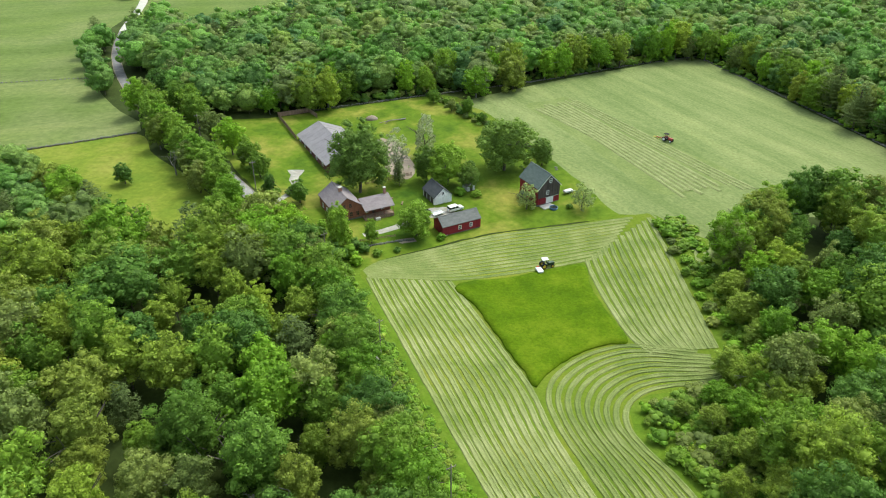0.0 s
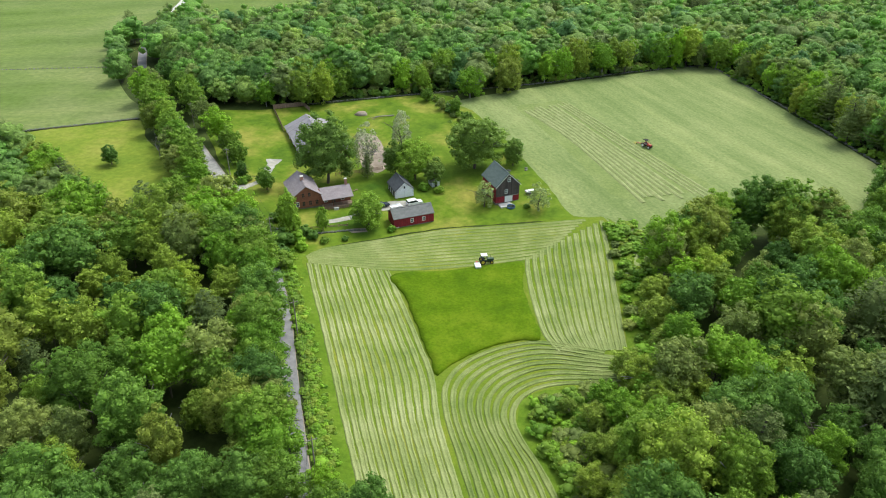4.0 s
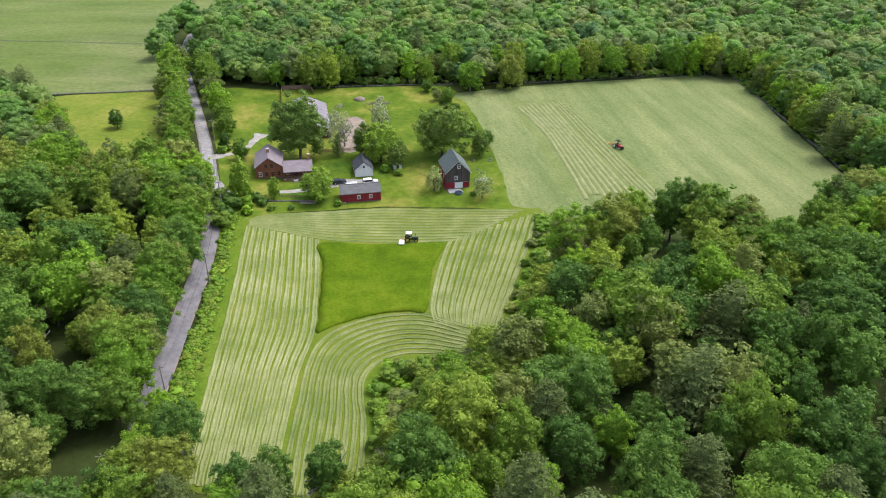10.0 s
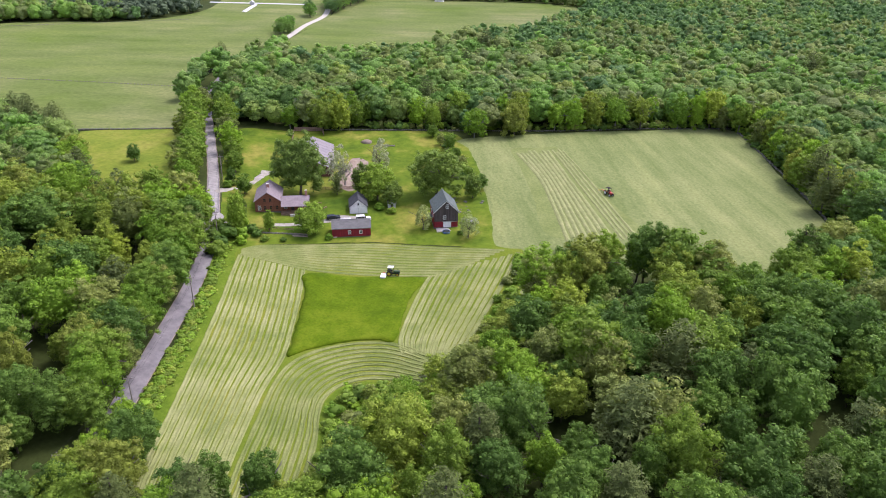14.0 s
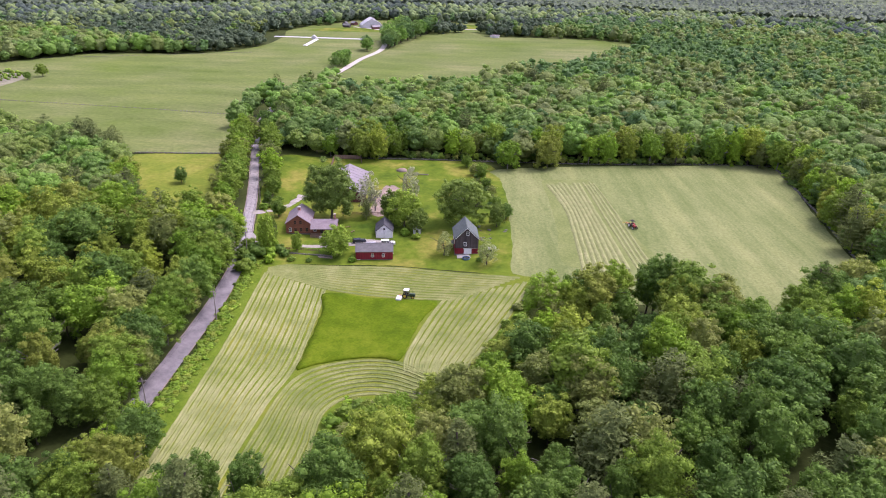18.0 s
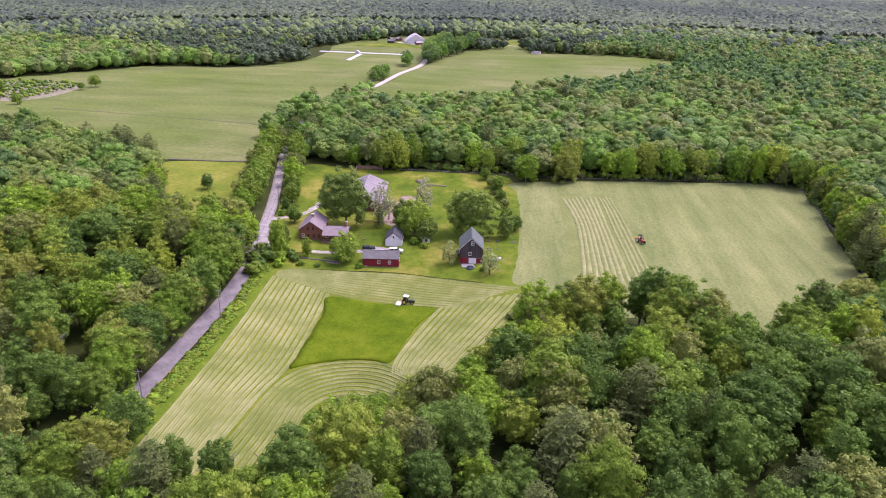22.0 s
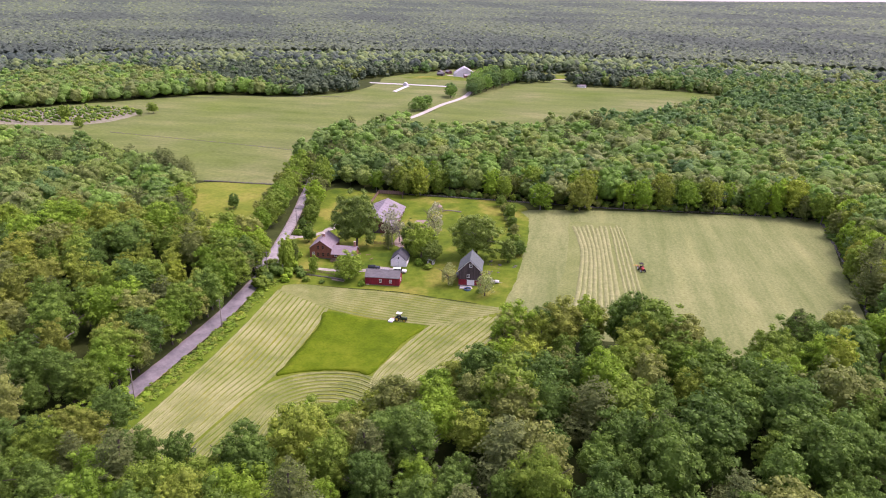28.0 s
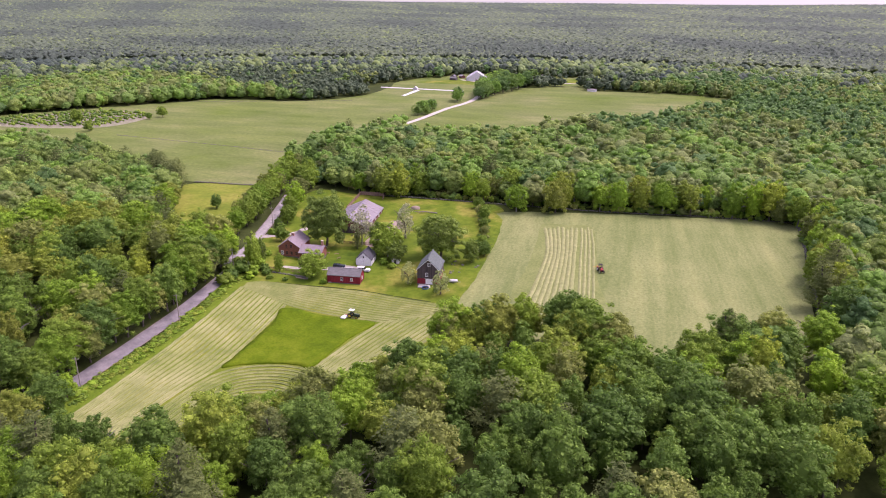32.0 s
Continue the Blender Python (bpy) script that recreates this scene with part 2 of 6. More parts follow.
def boards(name, low, high, pitch, upright=True, rough=0.85):
    """Painted boards: a colour that differs from board to board and a dark joint between them."""
    m, nt, b, out = nodes_of(name)
    v = coords(nt)
    sep = nt.nodes.new("ShaderNodeSeparateXYZ")
    nt.links.new(v, sep.inputs[0])
    if upright:
        add = nt.nodes.new("ShaderNodeMath")
        nt.links.new(sep.outputs["X"], add.inputs[0])
        nt.links.new(sep.outputs["Y"], add.inputs[1])
        along = add.outputs[0]
    else:
        along = sep.outputs["Z"]
    mul = nt.nodes.new("ShaderNodeMath")
    mul.operation = "MULTIPLY"
    mul.inputs[1].default_value = 1.0 / pitch
    nt.links.new(along, mul.inputs[0])
    fl = nt.nodes.new("ShaderNodeMath")
    fl.operation = "FLOOR"
    nt.links.new(mul.outputs[0], fl.inputs[0])
    fr = nt.nodes.new("ShaderNodeMath")
    fr.operation = "FRACT"
    nt.links.new(mul.outputs[0], fr.inputs[0])
    wh = nt.nodes.new("ShaderNodeTexWhiteNoise")
    wh.noise_dimensions = "1D"
    nt.links.new(fl.outputs[0], wh.inputs["W"])
    c = mix(nt, wh.outputs["Value"], low, high)
    c = mix(nt, 1.0, c, ramp(nt, noise_of(nt, v, 0.8, 5.0), [(0.3, (0.75, 0.75, 0.75)), (0.7, (1.15, 1.15, 1.15))]), "MULTIPLY")
    joint = ramp(nt, fr.outputs[0], [(0.0, (0.45, 0.45, 0.45)), (0.1, (1, 1, 1))])
    c = mix(nt, 1.0, c, joint, "MULTIPLY")
    nt.links.new(c, b.inputs["Base Color"])
    b.inputs["Roughness"].default_value = rough
    bump(nt, b, fr.outputs[0], 0.4, 0.03)
    return m


BARK = plain("bark", (0.075, 0.06, 0.048), (0.16, 0.14, 0.115), 1.6, 0.95, 0, 0.6, (1, 1, 0.3))
DEAD = plain("bare_grey_wood", (0.17, 0.155, 0.145), (0.28, 0.26, 0.245), 1.5, 0.9)
ASPHALT = plain("worn_asphalt", (0.13, 0.124, 0.126), (0.25, 0.236, 0.232), 0.35, 0.9)
GRAVEL = plain("pale_gravel", (0.23, 0.215, 0.18), (0.42, 0.39, 0.34), 0.45, 0.95)
WORN = plain("bleached_asphalt", (0.2, 0.19, 0.18), (0.38, 0.36, 0.335), 0.6, 0.95)
DUST = plain("pale_road_dust", (0.38, 0.36, 0.31), (0.54, 0.51, 0.45), 0.3, 0.95)
DIRT = plain("bare_earth", (0.2, 0.15, 0.11), (0.34, 0.28, 0.22), 0.4, 0.95)
CONCRETE = plain("pale_concrete", (0.48, 0.45, 0.41), (0.62, 0.59, 0.54), 0.5, 0.85)
NURSERY_SOIL = plain("pale_nursery_soil", (0.16, 0.17, 0.09), (0.3, 0.28, 0.2), 0.25, 0.95)
STONE = plain("field_stone", (0.085, 0.088, 0.07), (0.2, 0.195, 0.165), 1.2, 0.9, 0, 0.5)
RED = boards("red_barn_boards", (0.2, 0.012, 0.022), (0.28, 0.02, 0.03), 0.22)
WHITE = boards("white_clapboard", (0.72, 0.72, 0.72), (0.82, 0.82, 0.81), 0.18, False)
DARKWOOD = boards("weathered_dark_boards", (0.055, 0.042, 0.043), (0.105, 0.082, 0.08), 0.25)
REDBROWN = boards("red_brown_clapboard", (0.2, 0.075, 0.045), (0.27, 0.1, 0.06), 0.16, False)
SHEDWOOD = boards("maroon_shed_boards", (0.13, 0.05, 0.045), (0.19, 0.075, 0.065), 0.3)
FENCEWOOD = boards("brown_fence_boards", (0.2, 0.13, 0.09), (0.3, 0.2, 0.14), 0.15)
TRIM = plain("white_trim_paint", (0.74, 0.74, 0.73), (0.84, 0.84, 0.83), 1.5, 0.6, 0, 0.05)
SHINGLE = plain("grey_shingles", (0.12, 0.12, 0.115), (0.185, 0.183, 0.175), 0.7, 0.9, 0, 0.5, (1, 1, 4))
SHINGLE_D = plain("dark_slate_shingles", (0.05, 0.053, 0.058), (0.09, 0.093, 0.1), 0.7, 0.9, 0, 0.5, (1, 1, 4))
SHINGLE_G = plain("grey_green_shingles", (0.085, 0.108, 0.098), (0.135, 0.16, 0.146), 0.7, 0.9, 0, 0.5, (1, 1, 4))
SHINGLE_P = plain("mauve_brown_shingles", (0.2, 0.165, 0.17), (0.275, 0.235, 0.24), 0.6, 0.9, 0, 0.5, (1, 1, 4))
METALROOF = plain("mauve_metal_roof", (0.2, 0.178, 0.185), (0.265, 0.238, 0.246), 0.3, 0.55, 0.1, 0.1)
BRICK = plain("brick", (0.3, 0.14, 0.1), (0.42, 0.25, 0.2), 3.0, 0.9)
CARWHITE = plain("white_car_paint", (0.78, 0.78, 0.78), (0.84, 0.84, 0.84), 0.6, 0.25, 0, 0.0)
CARDARK = plain("dark_blue_car_paint", (0.02, 0.025, 0.04), (0.03, 0.04, 0.06), 0.6, 0.25, 0, 0.0)
RUBBER = plain("rubber", (0.018, 0.018, 0.018), (0.035, 0.033, 0.03), 4, 0.85)
STEEL = plain("painted_steel", (0.4, 0.4, 0.4), (0.55, 0.55, 0.54), 2, 0.45, 0.6)
GREENPAINT = plain("dark_green_paint", (0.02, 0.05, 0.02), (0.03, 0.075, 0.03), 2, 0.4)
REDPAINT = plain("red_machine_paint", (0.33, 0.03, 0.025), (0.45, 0.05, 0.035), 2, 0.4)
YELLOWPAINT = plain("yellow_wheel_paint", (0.5, 0.36, 0.03), (0.62, 0.45, 0.05), 2, 0.5)
BLUE = plain("blue_plastic", (0.06, 0.13, 0.28), (0.1, 0.19, 0.38), 1.5, 0.5)
POLE = plain("grey_pole_wood", (0.2, 0.17, 0.15), (0.33, 0.29, 0.26), 2, 0.9, 0, 0.3, (1, 1, 0.2))
PLASTIC = plain("milky_film", (0.5, 0.5, 0.5), (0.64, 0.63, 0.63), 0.4, 0.45, 0, 0.05)
WATER = plain("still_water", (0.02, 0.03, 0.03), (0.035, 0.045, 0.04), 0.3, 0.08)
GLASS, gnt, gb, _ = nodes_of("window_glass")
gb.inputs["Base Color"].default_value = (0.03, 0.035, 0.04, 1)
gb.inputs["Roughness"].default_value = 0.08
gb.inputs["IOR"].default_value = 1.5

# ---------------------------------------------------------------- ground shape and plan
def height(x, y):
    """Height of the land: a shallow dip under the mown field, a second under the long shed, low swells far away."""
    z = -7.0 * np.exp(-((x - 15) / 50) ** 2 - ((y - 116) / 100) ** 2) - 1.8 * np.exp(-((x + 38) / 35) ** 2 - ((y - 212) / 35) ** 2)
    r = np.hypot(x, y)
    far = np.clip((r - 1100) / 2500, 0, 1)
    return z + far * far * (58 + 9 * np.sin(x / 610 + 0.6) + 7 * np.sin(y / 470 + x / 900))


ANG = 27.7
UX, UY = math.cos(radians(ANG)), math.sin(radians(ANG))


def spline(pts, step, closed=False):
    """Points along a Catmull-Rom curve through pts, about step apart."""
    p = np.array(pts, float)
    n = len(p)
    out = []
    for i in range(n if closed else n - 1):
        a, b, c, d = (p[(i + k) % n] if closed else p[min(max(i + k, 0), n - 1)] for k in (-1, 0, 1, 2))
        m = max(1, int(np.linalg.norm(c - b) / step))
        for j in range(m):
            t = j / m
            out.append(0.5 * (2 * b + (c - a) * t + (2 * a - 5 * b + 4 * c - d) * t * t + (3 * b - a - 3 * c + d) * t ** 3))
    if not closed:
        out.append(p[-1])
    return np.array(out)


def inside(poly, x, y):
    poly = np.asarray(poly, float)
    r = np.zeros(np.shape(x), bool)
    j = len(poly) - 1
    for i in range(len(poly)):
        (xi, yi), (xj, yj) = poly[i], poly[j]
        if yi != yj:
            r ^= ((yi > y) != (yj > y)) & (x < (xj - xi) * (y - yi) / (yj - yi) + xi)
        j = i
    return r


def away(line, x, y):
    """Distance from points to a polyline."""
    line = np.asarray(line, float)
    best = np.full(np.shape(x), 1e9)
    for (ax, ay), (bx, by) in zip(line[:-1], line[1:]):
        dx, dy = bx - ax, by - ay
        t = np.clip(((x - ax) * dx + (y - ay) * dy) / (dx * dx + dy * dy + 1e-9), 0, 1)
        best = np.minimum(best, np.hypot(x - ax - t * dx, y - ay - t * dy))
    return best


FIELD = [(24, 62.5), (16.4, 62.8), (14.1, 67.3), (9.9, 77.3), (0.7, 99.7), (-9.4, 124.4), (-17.6, 142.7), (-20.5, 149.5), (-16.1, 155.3), (-0.9, 164.3), (13.9, 171.3),
         (29.9, 174.2), (45.7, 176.6), (58.2, 178), (59.2, 158.3), (59, 139.8), (58.6, 121), (57.5, 107.5), (49.3, 107), (40.9, 106.4), (36, 102.9),
         (35.6, 97.6), (37.9, 90.3), (41.9, 80.7), (45.6, 72), (44, 66), (34, 63.5)]
UNCUT = [(3.3, 146.8), (19, 151), (35.4, 154.9), (36, 146), (37.5, 137.6), (40.5, 123.4), (36.9, 123.3), (32, 122), (25.2, 117.7), (21.1, 113.8), (18.9, 110.6), (17, 115.3), (12.1, 127.6), (7.5, 138.9)]
HAYFIELD = [(58.4, 178.5), (50, 178.6), (43, 198), (34, 220), (26, 239), (15, 260), (9, 270), (48, 295), (80, 312), (118, 328), (133, 275), (142, 240), (147, 219), (147, 203), (134, 195), (122, 184), (100, 178), (80, 172), (66, 168)]
MARGIN = [(56.5, 177), (58, 150), (62, 148.5), (69, 153.5), (77, 161), (86, 169), (97, 173), (109, 168), (118, 161), (124, 156), (127, 179), (138, 193), (147, 197), (146, 215), (100, 195)]
BAY = [(36, 102), (57, 107), (58.5, 121), (57, 106), (55, 93), (53.5, 79), (49, 68), (42, 81), (35.6, 97)]
YARD = [(-33, 159), (-21, 151), (-16, 156), (-1, 165), (14, 172), (30, 175), (44, 176.6), (51.5, 177.4), (44.5, 198), (35.5, 220), (27.5, 239), (16.5, 260), (10, 270), (2, 276), (-10, 274), (-60, 252), (-84, 243), (-66, 207), (-50, 184)]
YELLOW = [(-142, 214), (-108, 233), (-95, 216), (-79, 200), (-64, 182), (-52, 165), (-62, 156), (-80, 163), (-98, 170), (-115, 186), (-136, 202)]
PAST = [(-106, 236), (-142, 217), (-156, 213), (-188, 211), (-212, 206), (-252, 214), (-300, 190), (-420, 192), (-452, 245), (-434, 320), (-400, 424), (-333, 460), (-318, 525), (-343, 595), (-372, 650), (-350, 735), (-262, 712), (-240, 640), (-206, 555), (-182, 445), (-173, 350), (-145, 290), (-121, 256)]
EASTF = [(-172, 400), (-150, 384), (-120, 376), (-92, 386), (-64, 440), (-56, 500), (-22, 545), (-10, 610), (0, 660), (-20, 728), (-50, 737), (-106, 730), (-165, 705), (-195, 741), (-234, 665), (-207, 560), (-180, 448)]
ROADC = [(6, 52), (2, 70), (-4, 85), (-11.5, 105), (-19, 125), (-28, 145), (-34.3, 156), (-51, 180), (-68.5, 204), (-96, 240), (-127, 281), (-152, 330), (-168, 380), (-183, 448), (-200, 506), (-212, 560), (-242, 630), (-262, 700)]
OPEN = (FIELD, HAYFIELD, MARGIN, BAY, YARD, YELLOW, PAST, EASTF)


def mesh_of(name, verts, faces, mats=(), smooth=False, index=None):
    me = bpy.data.meshes.new(name)
    me.from_pydata([tuple(v) for v in verts], [], faces)
    for m in mats:
        me.materials.append(m)
    if index is not None:
        me.polygons.foreach_set("material_index", np.asarray(index, np.int32))
    if smooth:
        me.shade_smooth()
    me.update()
    return me


def big_mesh(name, verts, tris, mats, index=None, smooth=False):
    """A mesh from arrays of vertices and triangles."""
    me = bpy.data.meshes.new(name)
    n, f = len(verts), len(tris)
    me.vertices.add(n)
    me.vertices.foreach_set("co", np.asarray(verts, np.float32).ravel())
    me.loops.add(f * 3)
    me.loops.foreach_set("vertex_index", np.asarray(tris, np.int32).ravel())
    me.polygons.add(f)
    me.polygons.foreach_set("loop_start", np.arange(0, f * 3, 3, dtype=np.int32))
    for m in mats:
        me.materials.append(m)
    if index is not None:
        me.polygons.foreach_set("material_index", np.asarray(index, np.int32))
    me.polygons.foreach_set("use_smooth", np.full(f, smooth))
    me.update(calc_edges=True)
    me.validate()
    return me


from mathutils.geometry import delaunay_2d_cdt


def patch(name, outline, mat, lift, cell, label, smooth_step=3.0, bumps=0.0, kind="structure"):
    """A piece of ground that follows the land, with the given outline."""
    rng = np.random.RandomState(len(name) * 7 + 3)
    o = spline(outline, smooth_step, True)
    o = o + rng.uniform(-0.25, 0.25, o.shape)
    lo, hi = o.min(0), o.max(0)
    gx, gy = np.meshgrid(np.arange(lo[0], hi[0], cell), np.arange(lo[1], hi[1], cell))
    gx = gx.ravel() + rng.uniform(-0.3, 0.3, gx.size) * cell
    gy = gy.ravel() + rng.uniform(-0.3, 0.3, gy.size) * cell
    k = inside(o, gx, gy) & (away(np.vstack([o, o[:1]]), gx, gy) > cell * 0.4)
    pts = np.vstack([o, np.stack([gx[k], gy[k]], 1)])
    v2, e2, f2, *_ = delaunay_2d_cdt([Vector(p) for p in pts], [], [list(range(len(o)))], 1, 1e-4)
    xy = np.array([tuple(v) for v in v2])
    z = height(xy[:, 0], xy[:, 1]) + lift
    z[len(o):] += rng.uniform(-bumps, bumps, len(z) - len(o))
    faces = [list(f) for f in f2]
    v = np.column_stack([xy, z])
    if bumps:
        n = len(v)
        rim = list(range(len(o)))
        v = np.vstack([v, np.column_stack([xy[rim], z[rim] - lift - 0.05])])
        m = len(rim)
        faces += [[rim[i], n + i, n + (i + 1) % m, rim[(i + 1) % m]] for i in range(m)]
    ob = new(name, mesh_of(name, v, faces, [mat], True))
    bm = bmesh.new()
    bm.from_mesh(ob.data)
    bmesh.ops.recalc_face_normals(bm, faces=bm.faces)
    bm.to_mesh(ob.data)
    bm.free()
    return tagged(ob, label, "ground", "", kind)


def part(name, bm, mat, parent, label="", smooth=False):
    """Links a bmesh as one mesh object under a thing or a part."""
    me = bpy.data.meshes.new(name)
    bm.to_mesh(me)
    bm.free()
    me.materials.append(mat)
    if smooth:
        me.shade_smooth()
    ob = new(name, me)
    ob.parent = parent
    if label:
        ob["label"] = label
    return ob


def empty(name, m, label, category, group=""):
    ob = new(name)
    ob.matrix_world = m
    ob.empty_display_size = 0.5
    return tagged(ob, label, category, group)


def box(bm, x0, x1, y0, y1, z0, z1, bevel=0.0):
    r = bmesh.ops.create_cube(bm, size=1.0, matrix=Matrix.Translation(((x0 + x1) / 2, (y0 + y1) / 2, (z0 + z1) / 2)) @ Matrix.Diagonal((x1 - x0, y1 - y0, z1 - z0, 1)))
    if bevel:
        ed = {e for v in r["verts"] for e in v.link_edges}
        bmesh.ops.bevel(bm, geom=list(ed), offset=bevel, segments=2, affect="EDGES", profile=0.5)
    return bm


def boxed(*a, **k):
    return box(bmesh.new(), *a, **k)


def rod(bm, a, b, r0, r1=None, seg=8):
    a, b = Vector(a), Vector(b)
    d = b - a
    m = Matrix.Translation((a + b) / 2) @ d.to_track_quat("Z", "Y").to_matrix().to_4x4()
    bmesh.ops.create_cone(bm, cap_ends=True, segments=seg, radius1=r0, radius2=r0 if r1 is None else r1, depth=d.length, matrix=m)
    return bm


def prism(bm, profile, y0, y1):
    """A profile in x and z, drawn out from y0 to y1."""
    a = [bm.verts.new((x, y0, z)) for x, z in profile]
    b = [bm.verts.new((x, y1, z)) for x, z in profile]
    n = len(profile)
    bm.faces.new(a)
    bm.faces.new(b[::-1])
    for i in range(n):
        bm.faces.new((a[i], b[i], b[(i + 1) % n], a[(i + 1) % n]))
    bmesh.ops.recalc_face_normals(bm, faces=bm.faces)
    return bm


def on_land(x, y, turn=0.0, dz=0.0):
    return pose(x, y, float(height(x, y)) + dz, 0, 0, turn)

# ---------------------------------------------------------------- the land
def land():
    """One sheet from the near side to the horizon: cells grow with distance."""
    def axis(lo, hi, core0, core1, fine):
        a = list(np.arange(core0, core1 + 0.1, fine))
        s = fine
        while a[-1] < hi:
            s *= 1.16
            a.append(a[-1] + s)
        s = fine
        while a[0] > lo:
            s *= 1.16
            a.insert(0, a[0] - s)
        return np.array(a)
    xs = axis(-5200, 5200, -110, 160, 5.0)
    ys = axis(-900, 6200, 20, 320, 5.0)
    X, Y = np.meshgrid(xs, ys)
    v = np.column_stack([X.ravel(), Y.ravel(), height(X.ravel(), Y.ravel()) - 0.04])
    n = len(xs)
    q = np.array([(j * n + i, j * n + i + 1, (j + 1) * n + i + 1, (j + 1) * n + i) for j in range(len(ys) - 1) for i in range(n - 1)])
    tris = np.vstack([q[:, [0, 1, 2]], q[:, [0, 2, 3]]])
    return tagged(new("ground", big_mesh("ground", v, tris, [GROUND], None, True)), "rough green grassland and woodland floor", "ground", "", "structure")


land()
patch("ground_mown_field", FIELD, STUBBLE, 0.05, 4.0, "mown field of pale green stubble between windrows")
patch("ground_standing_grass", UNCUT, STANDING, 0.42, 1.6, "uncut block of tall deep green grass", 1.5, 0.1)
patch("ground_hayfield", HAYFIELD, CURED, 0.062, 6.0, "wide mown hayfield drying pale green")
patch("ground_raked_strip", [(32, 265), (42, 270), (51, 273), (67, 244), (79, 220), (91, 199), (78, 191), (63, 190), (53, 216), (41, 245)], RAKED, 0.075, 5.0, "freshly raked strip of greener stubble in the hayfield")
patch("ground_hayfield_margin", MARGIN, CURED, 0.03, 5.0, "mown hayfield margin under the trees")
patch("ground_field_corner", [(31, 97), (32, 106), (40, 110.5), (50, 111.5), (56, 112), (57.5, 178), (63, 176), (70, 160), (70, 121), (64, 100), (58, 80), (50, 70), (43, 70), (37, 80)], ROUGH, 0.03, 3.0, "bright rough growth in the field corner", 2.0)
patch("ground_roadside", [(6, 66), (14, 64), (17, 67.3), (13, 77.3), (3, 99.7), (-7, 124.4), (-15, 142.7), (-18, 150.5), (-15, 158), (-30, 152), (-25, 143), (-16, 125), (-8.4, 106), (-1, 85), (5, 70)], ROUGH, 0.03, 2.5, "bright weedy growth between lane and field", 2.0)
patch("ground_farmyard_lawn", YARD, LAWN, 0.05, 5.0, "bright green farmyard lawn with worn yellow spots")
patch("ground_weedy_meadow", YELLOW, BUTTER, 0.05, 5.0, "rough meadow yellow with weeds")
patch("ground_pasture", PAST, PASTURE, 0.05, 12.0, "wide pasture of mixed pale and bright green grass", 10)
patch("ground_east_pasture", EASTF, PASTURE, 0.05, 14.0, "distant flat hay meadow beside the road", 10)


def ribbon(name, line, widths, mat, lift, label, category="road", kind="structure", crown=0.04, step=3.0, cut=5, ragged=0.0, parent=None):
    """A strip that follows the land along a line; its edges may be ragged."""
    rng = np.random.RandomState(len(label))
    c = spline(line, step)
    t = np.gradient(c, axis=0)
    t /= np.linalg.norm(t, axis=1)[:, None] + 1e-9
    nrm = np.column_stack([-t[:, 1], t[:, 0]])
    n = len(c)
    w = np.interp(np.linspace(0, 1, n), np.linspace(0, 1, len(widths)), widths)
    s = np.linspace(-0.5, 0.5, cut)
    rag = rng.uniform(-ragged, ragged, (n + 2, 2))
    rag = (rag[:-2] + rag[1:-1] + rag[2:]) / 2.0
    v = []
    for i in range(n):
        for k in s:
            off = k * w[i] + (rag[i, int(k > 0)] if abs(k) == 0.5 else 0)
            p = c[i] + nrm[i] * off
            v.append((p[0], p[1], float(height(p[0], p[1])) + lift + crown * (1 - (2 * k) ** 2)))
    f = [(i * cut + j, i * cut + j + 1, (i + 1) * cut + j + 1, (i + 1) * cut + j) for i in range(n - 1) for j in range(cut - 1)]
    ob = new(name, mesh_of(name, v, f, [mat], True))
    if parent:
        ob.parent = parent
        return ob
    return tagged(ob, label, category, "", kind)


ribbon("road_verge", ROADC, [4.9, 4.8, 4.0, 3.8, 4.4, 5.2, 5.6, 5.6, 5.6], DIRT, 0.02, "narrow pale gravel verge along the lane", "verge", ragged=0.12, step=1.5)
ribbon("road", ROADC, [4.7, 4.5, 3.6, 3.4, 3.9, 4.7, 5.0, 5.0, 4.8], ASPHALT, 0.06, "narrow worn grey-mauve asphalt country lane", ragged=0.06, step=1.5)
ribbon("road_worn_stretch", ROADC[6:11], [3.6, 3.2, 3.0, 3.0], WORN, 0.085, "paler worn stretch of the lane past the farm", ragged=0.25, step=1.5)
patch("ground_lane_junction", [(-41, 158.5), (-36.5, 153.5), (-32.4, 157), (-30.5, 161.5), (-34.5, 163), (-38.5, 167), (-44.5, 167.5)], WORN, 0.13, 1.5, "sandy widening where the drive meets the lane", 1.0)
ribbon("road_far_stretch", ROADC[12:], [4.6, 4.8, 5.0], DUST, 0.09, "pale dusty stretch of the lane between the pastures", ragged=0.2, step=8.0)
ribbon("driveway", [(-21.5, 167.5), (-17, 170), (-13, 173), (-7, 178.5), (-1, 184)], [2.0, 2.4, 2.4, 4.5], GRAVEL, 0.08, "pale gravel driveway from the house to the garage", "driveway", ragged=0.3)
ribbon("farm_track", [(-52, 181), (-48.5, 185.5), (-45.6, 192), (-46, 200), (-47, 208)], [3.4, 2.2, 2.0, 2.6, 4.2], GRAVEL, 0.085, "short pale gravel track ending on the lawn", "track", ragged=0.7, step=1.2)
patch("ground_parking", [(-8, 182), (0, 186), (3.5, 184), (2, 181), (-4.5, 179)], GRAVEL, 0.1, 2.0, "pale gravel parking beside the red shed", 1.5)
patch("ground_bare_paddock", [(-24, 233), (-17, 232), (-9, 212), (-11, 203), (-17, 207), (-21, 220)], DIRT, 0.09, 3.0, "bare trampled earth beside the long shed", 2.5)
